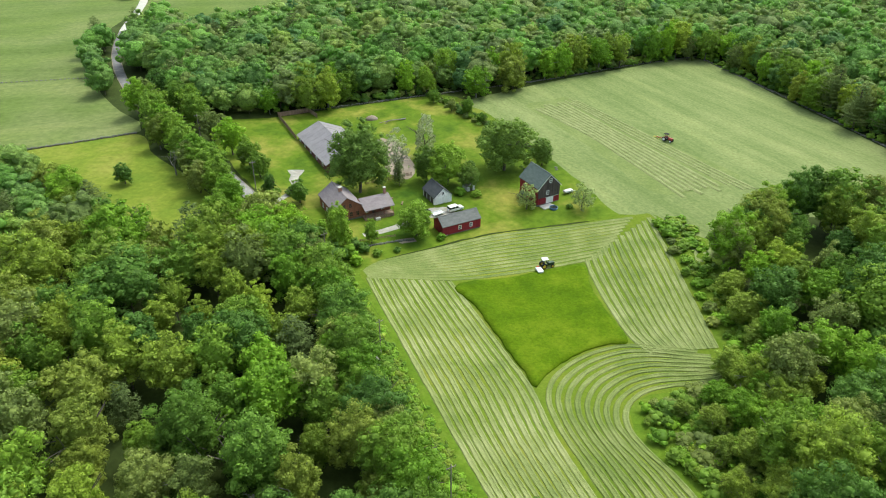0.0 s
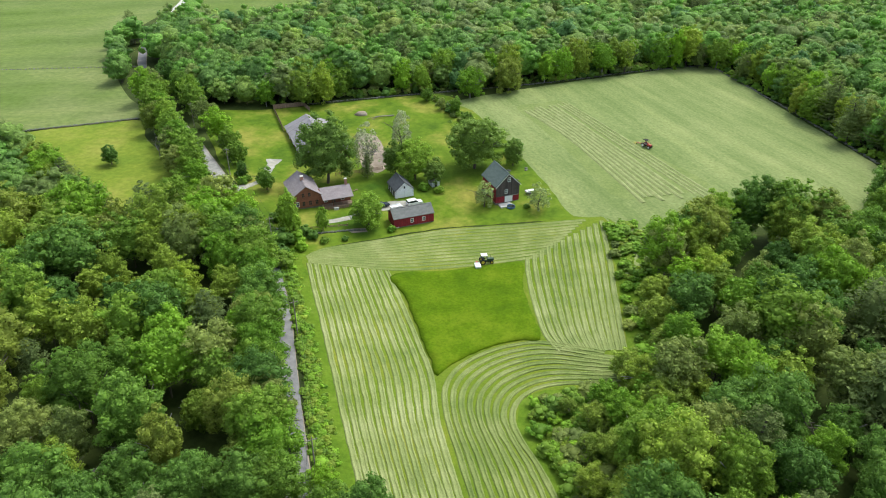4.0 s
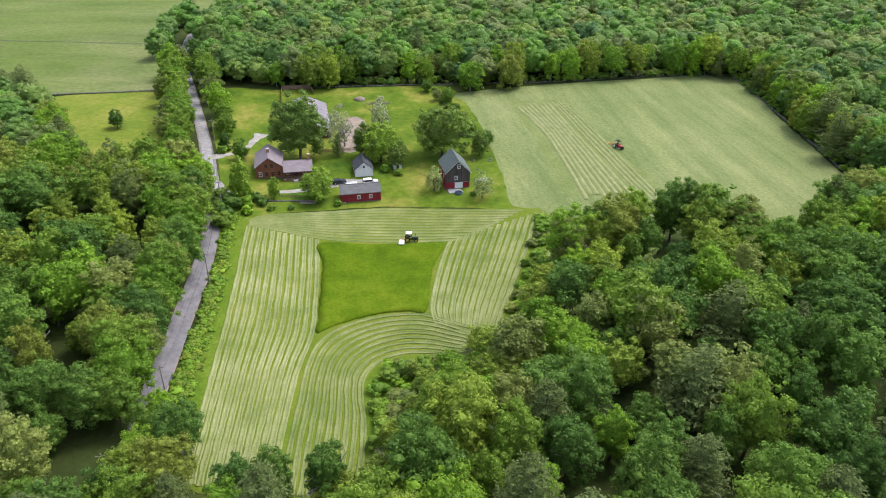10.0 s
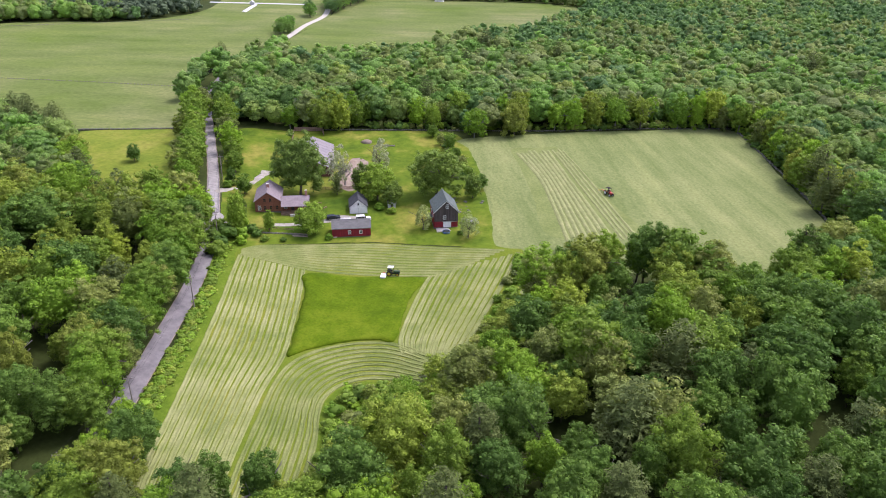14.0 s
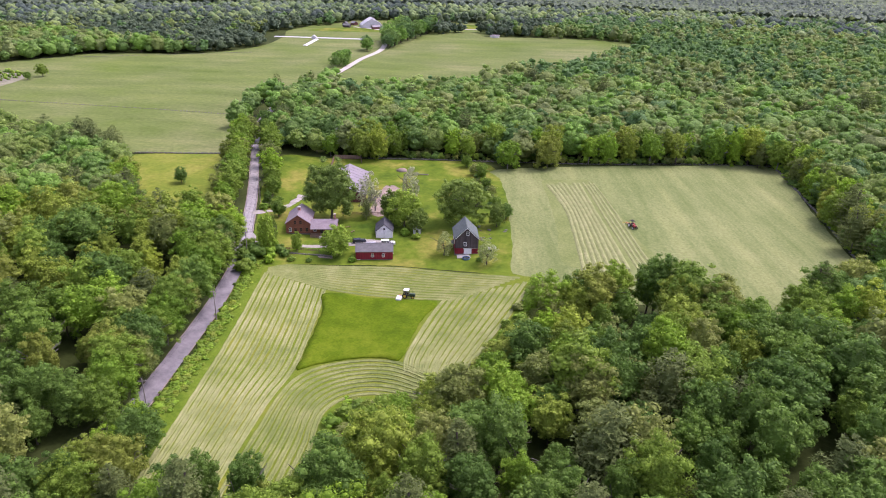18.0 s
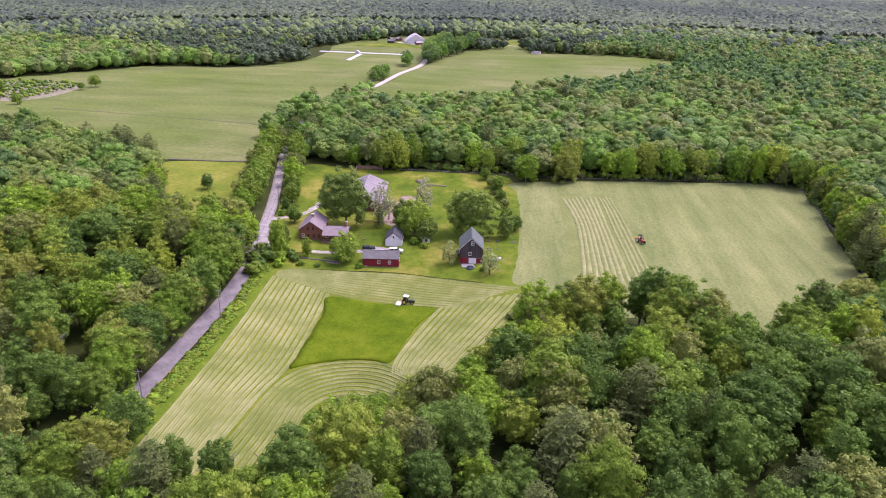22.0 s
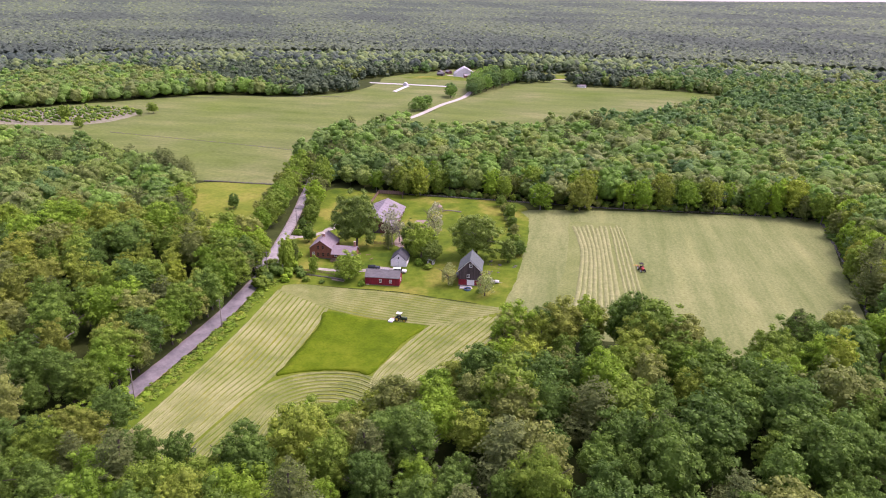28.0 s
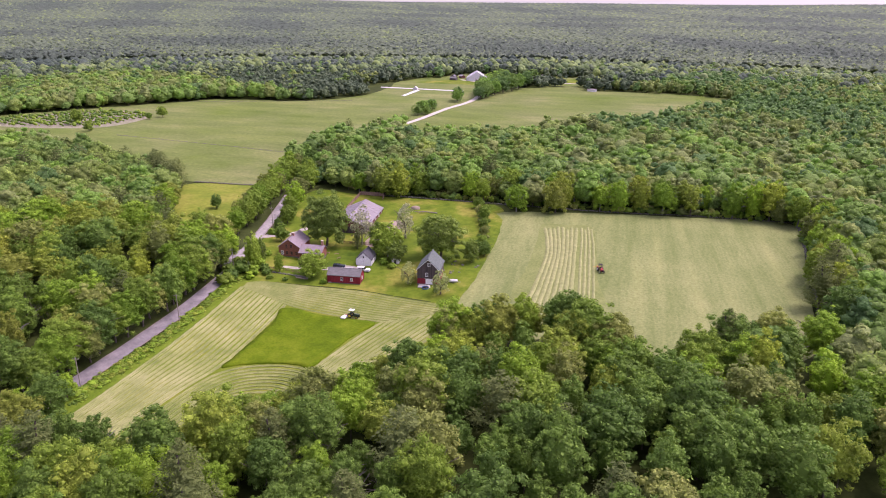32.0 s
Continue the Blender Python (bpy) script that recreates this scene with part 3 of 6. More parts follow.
patch("ground_worn_patch", [(-13, 166), (-8, 168), (-7, 166.4), (-11, 164.6)], DIRT, 0.09, 2.0, "bare earth bank below the driveway", 2.0)


# windrows: rows of raked hay
def windrow(line, rng, wide, high, mat, swath=True):
    """A row of cut grass: a broad swath with a ridge along either side, or one raked ridge."""
    c = spline(line, 0.8)
    c = c + np.cumsum(rng.normal(0, 0.03, c.shape), axis=0) * 0.12
    t = np.gradient(c, axis=0)
    t /= np.linalg.norm(t, axis=1)[:, None] + 1e-9
    nrm = np.column_stack([-t[:, 1], t[:, 0]])
    prof = ((-0.5, 0.0), (-0.4, 0.9), (-0.26, 0.95), (-0.08, 0.45), (0.12, 0.5), (0.3, 1.0), (0.41, 0.85), (0.5, 0.0)) if swath else ((-0.5, 0.0), (-0.26, 0.75), (0.04, 1.0), (0.3, 0.7), (0.5, 0.0))
    v, f = [], []
    soft = np.array([1, 2, 3, 2, 1]) / 9.0
    def drift(k):
        return np.convolve(rng.normal(0, k, len(c) + 4), soft, "valid")
    off, wid = drift(0.07), 1 + drift(0.13)
    for i in range(len(c)):
        h = high * rng.uniform(0.86, 1.12)
        for k, z in prof:
            p = c[i] + nrm[i] * (k * wide * wid[i] + off[i] + rng.uniform(-0.04, 0.04))
            v.append((p[0], p[1], float(height(p[0], p[1])) + 0.045 + h * z * rng.uniform(0.78, 1.18)))
    m = len(prof)
    for i in range(len(c) - 1):
        for j in range(m - 1):
            f.append((i * m + j, i * m + j + 1, (i + 1) * m + j + 1, (i + 1) * m + j))
    ob = new("windrow", mesh_of("windrow", v, f, [mat], False))
    return tagged(ob, "low windrow of pale drying hay on stubble", "hay windrow", "windrows on the mown fields")


def between(a, b, n, rows, trim=(0.02, 0.98), wide=0.95, high=0.22, seed=1, jag=0.03, mat=None, swath=True):
    """rows windrows, spread evenly from line a to line b."""
    rng = np.random.RandomState(seed)
    def even(line):
        s = spline(line, 0.5)
        d = np.concatenate([[0], np.cumsum(np.linalg.norm(np.diff(s, axis=0), axis=1))])
        u = np.linspace(0, d[-1], n)
        return np.column_stack([np.interp(u, d, s[:, 0]), np.interp(u, d, s[:, 1])])
    A, B = even(a), even(b)
    for r in range(rows):
        k = (r + 0.5) / rows
        line = A * (1 - k) + B * k
        i0 = int(n * (trim[0] + rng.uniform(0, jag)))
        i1 = max(i0 + 3, int(n * (trim[1] - rng.uniform(0, jag))))
        windrow(line[i0:i1], rng, wide, high, mat or HAY, swath)


between([(15.6, 63.4), (13.7, 67.3), (9.5, 77.3), (0.3, 99.7), (-9.8, 124.4), (-16.2, 139.2), (-19.3, 147.2)],
        [(32.2, 64.6), (29.8, 71.4), (26.2, 81.8), (21.4, 96.9), (18.4, 110.8), (11.8, 127.4), (7.0, 138.6), (2.4, 148.6)], 36, 12, trim=(0.0, 1.02), wide=1.28, high=0.2, seed=2, jag=0.02)
between([(36.4, 156.5), (36.5, 150.5), (38.2, 137.6), (41.0, 124.6), (45, 118.0)],
        [(58.4, 176.5), (58.8, 160), (58.7, 139.8), (58.4, 116.5)], 28, 12, trim=(0.0, 1.0), wide=1.32, high=0.2, seed=3)
between([(-19.6, 150), (-15.5, 155.6), (-0.7, 164.2), (14.2, 171.1), (30, 174), (45.7, 176.2), (55.6, 177.3)],
        [(-18.6, 147.6), (-8, 148.4), (3.3, 148.9), (19, 152.2), (34.5, 155.8), (39, 157.0), (42.5, 159.5)], 44, 12, trim=(0.0, 1.0), wide=1.2, high=0.12, seed=4, jag=0.012, mat=GREEN_HAY)
between([(32.7, 65), (28, 78), (25, 87.6), (21.4, 98.7), (20.2, 106.9), (21.8, 113), (26.0, 117.9), (32.1, 121.4), (39.5, 123.0), (47.3, 120.9), (58, 117.0)],
        [(46, 68.5), (44.4, 75.0), (41, 84.9), (37.2, 92.6), (35.6, 97.9), (36.6, 103), (40.5, 106.6), (46, 107.8), (52, 108), (57.5, 109)], 40, 9, trim=(0.0, 1.0), wide=1.2, high=0.22, seed=5, mat=GREEN_HAY)
between([(33, 263), (41.4, 250.2), (50.8, 233.6), (61.1, 208.2), (67.7, 190.6), (70.4, 183)], [(47.5, 268), (53.2, 256.1), (61.4, 238.5), (71.2, 218.3), (82.6, 194), (86, 187)], 30, 8, wide=1.5, high=0.34, seed=6, jag=0.03, mat=PALE_HAY, swath=False)
between([(47.5, 269), (54.2, 256.1), (62.4, 238.5), (72.2, 218.3), (83.5, 195), (87.6, 186.5)], [(51.2, 273.5), (64.9, 247.8), (76.3, 224.3), (85.1, 205.7), (90.6, 195), (95, 187)], 30, 4, wide=1.05, high=0.3, seed=7, jag=0.02, mat=PALE_HAY, swath=False)

# ---------------------------------------------------------------- trees
def ico(sub):
    bm = bmesh.new()
    bmesh.ops.create_icosphere(bm, subdivisions=sub, radius=1.0)
    bm.verts.ensure_lookup_table()
    v = np.array([tuple(q.co) for q in bm.verts])
    f = np.array([[q.index for q in p.verts] for p in bm.faces])
    bm.free()
    return v, f


ICO1, ICO2 = ico(1), ico(2)
OCTA = (np.array([(1, 0, 0), (-1, 0, 0), (0, 1, 0), (0, -1, 0), (0, 0, 1), (0, 0, -1)], float), np.array([(0, 2, 4), (2, 1, 4), (1, 3, 4), (3, 0, 4), (2, 0, 5), (1, 2, 5), (3, 1, 5), (0, 3, 5)]))


def unit_dirs(rng, n, low=-0.35):
    z = rng.uniform(low, 1, n)
    a = rng.uniform(0, 2 * math.pi, n)
    r = np.sqrt(1 - z * z)
    return np.column_stack([r * np.cos(a), r * np.sin(a), z])


def leaf_cards(rng, p, nrm, size, loose=0.4, slim=(0.45, 0.8)):
    """A small bent spray of leaves at each point, roughly facing along the normals."""
    n = len(p)
    nn = nrm + rng.normal(0, loose, (n, 3))
    nn /= np.linalg.norm(nn, axis=1)[:, None]
    t = np.cross(nn, rng.normal(0, 1, (n, 3)))
    t /= np.linalg.norm(t, axis=1)[:, None] + 1e-9
    b = np.cross(nn, t)
    s = size * rng.uniform(0.5, 1.35, (n, 1))
    k = rng.uniform(slim[0], slim[1], (n, 1))
    c = np.stack([p + t * s, p + b * s * k + nn * s * 0.25, p - t * s * rng.uniform(0.6, 1.1, (n, 1)), p - b * s * k - nn * s * 0.12], 1).reshape(-1, 3)
    i = np.arange(n)[:, None] * 4
    return c, np.vstack([i + [[0, 1, 2]], i + [[0, 2, 3]]])


def crown(seed, lobes, cards, size, core, spread=(0.3, 0.3, 0.41), mid=0.53, lump=(0.1, 0.25), low=-0.8):
    """A domed crown, one metre tall in all: boughs of many sizes over a full heart, each roofed with sprays of leaves and open below."""
    rng = np.random.RandomState(seed)
    sp = np.array(spread)
    i = np.arange(lobes) + 0.5
    z = 1 - (1 - low) * i / lobes
    a = i * 2.39996 + rng.uniform(-0.5, 0.5, lobes)
    r = np.sqrt(np.maximum(0, 1 - z * z))
    d = np.column_stack([r * np.cos(a), r * np.sin(a), z]) + rng.normal(0, 0.13, (lobes, 3))
    two, three = rng.uniform(0, 6, 2)
    big = 1 + 0.13 * np.sin(a * 2 + two) + 0.09 * np.sin(a * 3 + three) + rng.uniform(-0.12, 0.1, lobes)
    fine = cards > 700
    cen = np.array([0, 0, mid]) + d * sp * ((0.76 if fine else 0.7) * big)[:, None]
    rad = sp[0] * (lump[0] + (lump[1] - lump[0]) * rng.uniform(0, 1, lobes) ** 1.4)
    hv, hf = ICO2 if cards > 60 else ICO1
    if core is None:
        hv, hf = np.zeros((0, 3)), np.zeros((0, 3), int)
    heart = hv * sp * (0.6 if fine else 0.76) * rng.uniform(0.88, 1.08, (len(hv), 1)) + (0, 0, mid - 0.02)
    vs, fs, o = [heart], [hf], len(heart)
    if fine:
        q = unit_dirs(rng, cards // 2, -0.7)
        v, f = leaf_cards(rng, q * sp * rng.uniform(0.62, 0.74, (len(q), 1)) + (0, 0, mid - 0.02), q, size)
        vs.append(v)
        fs.append(f + o)
        o += len(v)
    cv, cf = core or (np.zeros((0, 3)), np.zeros((0, 3), int))
    inner = 0.8 if fine else 0.95
    for c, q in zip(cen, rad):
        v = cv * (q * inner * rng.uniform(0.85 if fine else 0.68, 1.1 if fine else 1.22, (len(cv), 1))) * (1, 1, 0.8) + c
        vs.append(v)
        fs.append(cf + o)
        o += len(v)
    share = rad ** 2 / (rad ** 2).sum()
    up = d * 0.55 + (0, 0, 0.65)
    for i in range(lobes):
        n = max(3, int(cards * share[i] * 1.9))
        q = unit_dirs(rng, n, -0.9)
        q = q[q @ up[i] > -0.35]
        p = cen[i] + q * rad[i] * rng.uniform(0.82, 1.14, (len(q), 1)) * (1, 1, 0.85)
        keep = np.ones(len(q), bool)
        for j in np.nonzero(np.linalg.norm(cen - cen[i], axis=1) < rad[i] + rad)[0]:
            if j != i:
                keep &= np.linalg.norm((p - cen[j]) / (1, 1, 0.85), axis=1) > rad[j] * 0.8
        if keep.any():
            v, f = leaf_cards(rng, p[keep], q[keep], size)
            vs.append(v)
            fs.append(f + o)
            o += len(v)
    return np.vstack(vs), np.vstack(fs)


def pine(seed, tiers, per, cards, size):
    """A broad pine one metre tall: whorls of long boughs, each a flat plume of needles that lifts at its tip."""
    rng = np.random.RandomState(seed)
    P, N = [], []
    for i in range(tiers):
        k = i / (tiers - 1)
        z = 0.2 + 0.77 * k
        reach = 0.3 * (1 - k) ** 0.62 * (1 if k > 0.15 else 0.8) + 0.035
        start = rng.uniform(0, 6.28)
        for j in range(per):
            a = start + 6.283 * j / per + rng.normal(0, 0.22)
            r = reach * rng.uniform(0.6, 1.15)
            m = max(6, int(cards * r / 0.25))
            u = rng.uniform(0.15, 1.0, m) ** 0.65
            side = rng.normal(0, 0.2, m) * u * r * 1.1
            ca, sa = math.cos(a), math.sin(a)
            zz = z + r * (0.34 * u ** 2 - 0.16 * u) + rng.normal(0, 0.006, m)
            P.append(np.column_stack([ca * r * u - sa * side, sa * r * u + ca * side, zz]))
            n = np.column_stack([ca * 0.45 * u - sa * side * 4, sa * 0.45 * u + ca * side * 4, np.ones(m)])
            N.append(n / np.linalg.norm(n, axis=1)[:, None])
    v, f = leaf_cards(rng, np.vstack(P), np.vstack(N), size, 0.35, (0.2, 0.36))
    cv, cf = ICO1
    core = cv * (0.085, 0.085, 0.3) + (0, 0, 0.5)
    return np.vstack([core, v]), np.vstack([cf, f + len(core)])


def limb_tree(seed, levels=3, fan=3, thick=0.022, first=0.42, spread=0.6, seg=5, lean=0.02):
    """Trunk and limbs of a tree one metre tall, as tapered tubes."""
    rng = np.random.RandomState(seed)
    vs, fs = [], []
    def tube(a, b, r0, r1, n):
        d = b - a
        d = d / (np.linalg.norm(d) + 1e-9)
        t = np.cross(d, (0.3, 0.9, 0.2))
        t /= np.linalg.norm(t)
        u = np.cross(d, t)
        o = sum(len(v) for v in vs)
        ang = np.linspace(0, 2 * math.pi, n, endpoint=False)[:, None]
        ring = np.cos(ang) * t + np.sin(ang) * u
        vs.append(np.vstack([a + ring * r0, b + ring * r1]))
        i = np.arange(n)
        j = (i + 1) % n
        fs.append(np.vstack([np.column_stack([o + i, o + j, o + n + j]), np.column_stack([o + i, o + n + j, o + n + i])]))
    def grow(a, d, length, r, level):
        mid = a + d * length * 0.5 + rng.normal(0, 0.02, 3) * length
        b = a + d * length + rng.normal(0, 0.04, 3) * length
        n = seg if level < 2 else 4 if level < 3 else 3
        tube(a, mid, r, r * 0.82, n)
        tube(mid, b, r * 0.82, r * 0.6, n)
        if level >= levels:
            return
        for k in range(fan + (level == 0)):
            e = d + rng.normal(0, spread, 3)
            e[2] = abs(e[2]) * 0.8 + 0.15
            e /= np.linalg.norm(e)
            grow(a + (b - a) * rng.uniform(0.62, 1.0), e, length * rng.uniform(0.5, 0.72), r * 0.52, level + 1)
    grow(np.array([0.0, 0.0, -0.02]), np.array([lean, lean, 1.0]), first, thick, 0)
    return np.vstack(vs), np.vstack(fs)


NARROW = (0.23, 0.23, 0.43)
NEAR_CROWNS = [crown(10 + i, 124 + 8 * (i % 5), 5600, 0.0115, OCTA) for i in range(8)]
NEAR_CROWNS += [crown(40 + i, 96, 4200, 0.0115, OCTA, NARROW) for i in range(3)]
MID_CROWNS = [crown(20 + i, 90 + i % 6, 1900, 0.0185, OCTA) for i in range(8)]
MID_CROWNS += [crown(50 + i, 72, 1500, 0.0185, OCTA, NARROW) for i in range(3)]
THIN_CROWNS = [crown(130 + i, 60, 1000, 0.0175, None, NARROW) for i in range(2)]
NEAR_PINES = [pine(60 + i, 13, 8, 80, 0.0185) for i in range(3)]
TRUNKS = [limb_tree(80 + i, 2, 3, 0.018) for i in range(4)]
PINE_TRUNK = [limb_tree(90, 0, 0, 0.017, 0.9)]
SHRUBS = [crown(100 + i, 18, 420, 0.045, ICO1, (0.5, 0.5, 0.45), 0.42, (0.26, 0.46)) for i in range(3)]
BRUSH = [crown(110 + i, 9, 190, 0.065, ICO1, (0.5, 0.5, 0.45), 0.42, (0.3, 0.5)) for i in range(4)]
BARE = [limb_tree(120 + i, 5, 3, 0.02, 0.34, 0.5) for i in range(2)]
_shared = {}


def shared(kind, i, mat):
    key = (kind, i, mat.name)
    if key not in _shared:
        v, f = {"crown": NEAR_CROWNS, "thin": THIN_CROWNS, "midcrown": MID_CROWNS, "pine": NEAR_PINES, "trunk": TRUNKS, "pinetrunk": PINE_TRUNK, "shrub": SHRUBS, "bare": BARE}[kind][i]
        _shared[key] = big_mesh(kind, v, f, [mat], None, True)
    return _shared[key]


def plant(kind, i, mat, x, y, h, w, turn, label, group="", name="tree", category="tree", bark=None, sink=None):
    """A tree as a thing: trunk and crown. w is the spread against a crown of common width."""
    root = empty(name, on_land(x, y, turn), label, category, group)
    root.scale = (h * w, h * w, h)
    trunk = new("trunk", shared("pinetrunk" if kind == "pine" else "trunk", 0 if kind == "pine" else i % 4, bark or BARK))
    trunk.parent = root
    top = new("crown", shared("midcrown" if kind == "crown" and y > 215 else kind, i, mat))
    top.parent = root
    top.location.z = sink if sink is not None else -0.1 if h < 12.5 else -0.04
    if sink is not None:
        top.scale.z = 1.18 if sink == -0.2 else 1.12 if sink < 0 else 0.96
        if sink == 0:
            top.location.z = 0.07
    return root


def shrub(i, mat, x, y, h, w, label="rounded leafy green shrub", group=""):
    ob = new("shrub", shared("shrub", i % 3, mat))
    ob.matrix_world = on_land(x, y, (x * 37 + y * 11) % 360, -0.06 * h) @ Matrix.Diagonal((h * w, h * w, h, 1))
    return tagged(ob, label, "shrub", group)


# where the woods stand
rng = np.random.RandomState(5)


def wood_points(x0, x1, y0, y1, gap):
    gx, gy = np.meshgrid(np.arange(x0, x1, gap), np.arange(y0, y1, gap * 0.87))
    gx[1::2] += gap / 2
    x = gx.ravel() + rng.uniform(-0.3, 0.3, gx.size) * gap
    y = gy.ravel() + rng.uniform(-0.3, 0.3, gx.size) * gap
    k = np.ones(len(x), bool)
    for poly in OPEN:
        k &= ~inside(poly, x, y)
    close = np.sum([away(np.vstack([p, p[:1]]), x, y) < 3.5 for p in OPEN], axis=0)
    k &= close < 2
    k &= away(ROADC, x, y) > np.where(y < 85, 3.0, np.where(y < 170, 7.5, np.where(y < 300, 7.8, 5.0)))
    strip = (x > np.interp(y, [p[1] for p in ROADC], [p[0] for p in ROADC])) & (y > 77) & (y < 152) & (x < 20)
    k &= ~strip & ~((x > 55) & (x < 65) & (y > 108) & (y < 174))
    return x[k], y[k]


def seen_land(x, y):
    a = (x > -0.72 * y - 20) | (y > 2 + 0.36 * (172 - x))
    b = x < np.where(y < 480, np.minimum(0.68 * y + 75, 330), 330)
    return a & b & (y > 38)


wx, wy = wood_points(-620, 340, 30, 470, 9.1)
k = seen_land(wx, wy)
wx, wy = wx[k], wy[k]
edge = np.min([away(np.vstack([p, p[:1]]), wx, wy) for p in OPEN], axis=0)
edge = np.minimum(edge, away(ROADC, wx, wy))
near = ((wy < 92) & (wx > -60) & (wx < 165)) | ((edge < 6.5) & (wy < 330) & (wx > -110) & (wx < 160))
order = np.argsort(np.where(near, wy + rng.uniform(0, 90, len(wy)), 1e6))
pick = np.zeros(len(wx), bool)
pick[order[:300]] = True
pick &= near

# share of pines: a stand east of the near field and one beside the meadow
def is_pine(x, y):
    p = 0.04 + 0.26 * np.exp(-((x - 108) / 45) ** 2 - ((y - 78) / 38) ** 2) + 0.08 * np.exp(-((x - 10) / 35) ** 2 - ((y - 52) / 22) ** 2) + 0.8 * np.exp(-((x + 152) / 16) ** 2 - ((y - 207) / 14) ** 2)
    return rng.uniform(0, 1, np.shape(x)) < p


pines = is_pine(wx, wy) & ~((wx > 50) & (wx < 84) & (wy > 92))
hts = rng.uniform(11.0, 20.5, len(wx)) * np.where(edge < 3, 0.9, 1.0)
bay = np.exp(-((wx - 62) / 12) ** 2 - ((wy - 102) / 12) ** 2)
hts *= 1 - 0.25 * bay
hue = rng.choice(6, len(wx), p=[0.32, 0.19, 0.11, 0.16, 0.17, 0.05])
west = wx < np.interp(wy, [p[1] for p in ROADC], [p[0] for p in ROADC])
lift = ((west & (wy < 260)) | (wy > 255)) & (hue == 1) & (rng.uniform(0, 1, len(wx)) < 0.75)
hue[lift] = rng.choice([0, 2, 4, 5], lift.sum())
pale = west & (wy > 92) & (wy < 240) & (hue == 3) & (rng.uniform(0, 1, len(wx)) < 0.5)
hue[pale] = 2
gold = west & (wy > 60) & (wy < 240) & np.isin(hue, [0, 4]) & (rng.uniform(0, 1, len(wx)) < 0.28)
hue[gold] = 2
# darkening of the near corners is put into the choice of hue
low = (wy < 118) & ((wx > 68) | (wx < 4)) & np.isin(hue, [2, 4, 5]) & (rng.uniform(0, 1, len(wx)) < np.where(wx > 60, 0.8, 0.25))
hue[low] = 1
dusk = (wy < 125) & ((wx > 78) | ((wx > -35) & (wx < 22) & (wy < 78))) & (hue == 0) & (rng.uniform(0, 1, len(wx)) < 0.6)
hue[dusk] = 1
deep = (((wx > 112) & (wy < 152)) | ((wx > -40) & (wx < 42) & (wy < 76))) & (rng.uniform(0, 1, len(wx)) < 0.7)
hue[deep] = 1
light = (wx > 52) & (wx < 82) & (wy > 92) & (wy < 176) & (rng.uniform(0, 1, len(wx)) < 0.65)
hue[light] = rng.choice([2, 4, 4], light.sum())
hue[(bay > 0.4) & (rng.uniform(0, 1, len(wx)) < 0.6)] = 2
wide = rng.uniform(0.9, 1.24, len(wx))
HUES = ("mid-green", "deep green", "yellow-green", "grey-green", "fresh green", "olive green")
for i in np.nonzero(pick)[0]:
    a = float(rng.uniform(0, 360))
    if pines[i]:
        plant("pine", int(i % 3), NEEDLES, wx[i], wy[i], hts[i] * 1.08, wide[i], a, "dark blue-green pine with layered boughs in the wood", "pines in the woods", "pine_tree")
    else:
        plant("crown", int(i % 11), LEAF[hue[i]], wx[i], wy[i], hts[i], wide[i], a, "broad " + HUES[hue[i]] + " leafy tree at the edge of the woods", "trees in the woods", bark=DEAD if i % 3 == 0 else None, sink=-0.2 if wy[i] > 225 and i % 4 else None)


def joined(name, x, y, h, w, mats_i, templates, mats, label, trunk=None, pine_mask=None, pine_t=None, drop=0.0):
    """Many trees as one mesh: each a turned and scaled copy of one of the templates."""
    V, F, M, T, o = [], [], [], [], 0
    tone = rng.uniform(0, 1, len(x))
    ang = rng.uniform(0, 6.28, len(x))
    z = height(x, y)
    for i in range(len(x)):
        if pine_mask is not None and pine_mask[i]:
            v, f = pine_t[i % len(pine_t)]
            mi = len(mats) - (2 if trunk is not None else 1)
        else:
            v, f = templates[i % len(templates)]
            mi = mats_i[i]
        c, s = math.cos(ang[i]), math.sin(ang[i])
        k = h[i] * w[i]
        q = np.column_stack([(v[:, 0] * c - v[:, 1] * s) * k + x[i], (v[:, 0] * s + v[:, 1] * c) * k + y[i], (v[:, 2] - drop) * h[i] + z[i]])
        V.append(q)
        T.append(np.full(len(q), tone[i]))
        F.append(f + o)
        M.append(np.full(len(f), mi))
        o += len(q)
        if trunk is not None:
            tv, tf = trunk
            V.append(np.column_stack([tv[:, 0] * h[i] + x[i], tv[:, 1] * h[i] + y[i], tv[:, 2] * h[i] + z[i]]))
            T.append(np.zeros(len(tv)))
            F.append(tf + o)
            M.append(np.full(len(tf), len(mats) - 1))
            o += len(tv)
    me = big_mesh(name, np.vstack(V), np.vstack(F), mats, np.concatenate(M), True)
    me.attributes.new("tint", "FLOAT", "POINT").data.foreach_set("value", np.concatenate(T).astype(np.float32))
    return tagged(new(name, me), label, "woodland", "", "stuff")


STICK = limb_tree(200, 0, 0, 0.014, 0.6, seg=3)
MIDC = [crown(300 + i, 104 + i % 7, 2400, 0.016, OCTA) for i in range(8)] + [crown(310 + i, 84, 1900, 0.016, OCTA, NARROW) for i in range(3)]
SOMEC = [crown(360 + i, 30, 330, 0.032, ICO1, (0.32, 0.32, 0.4), lump=(0.2, 0.38)) for i in range(8)]
LOWC = [crown(330 + i, 14, 80, 0.045, ICO1, (0.35, 0.35, 0.38), lump=(0.24, 0.4)) for i in range(8)]
MIDP = [pine(350 + i, 12, 7, 46, 0.023) for i in range(3)]
rest = ~pick
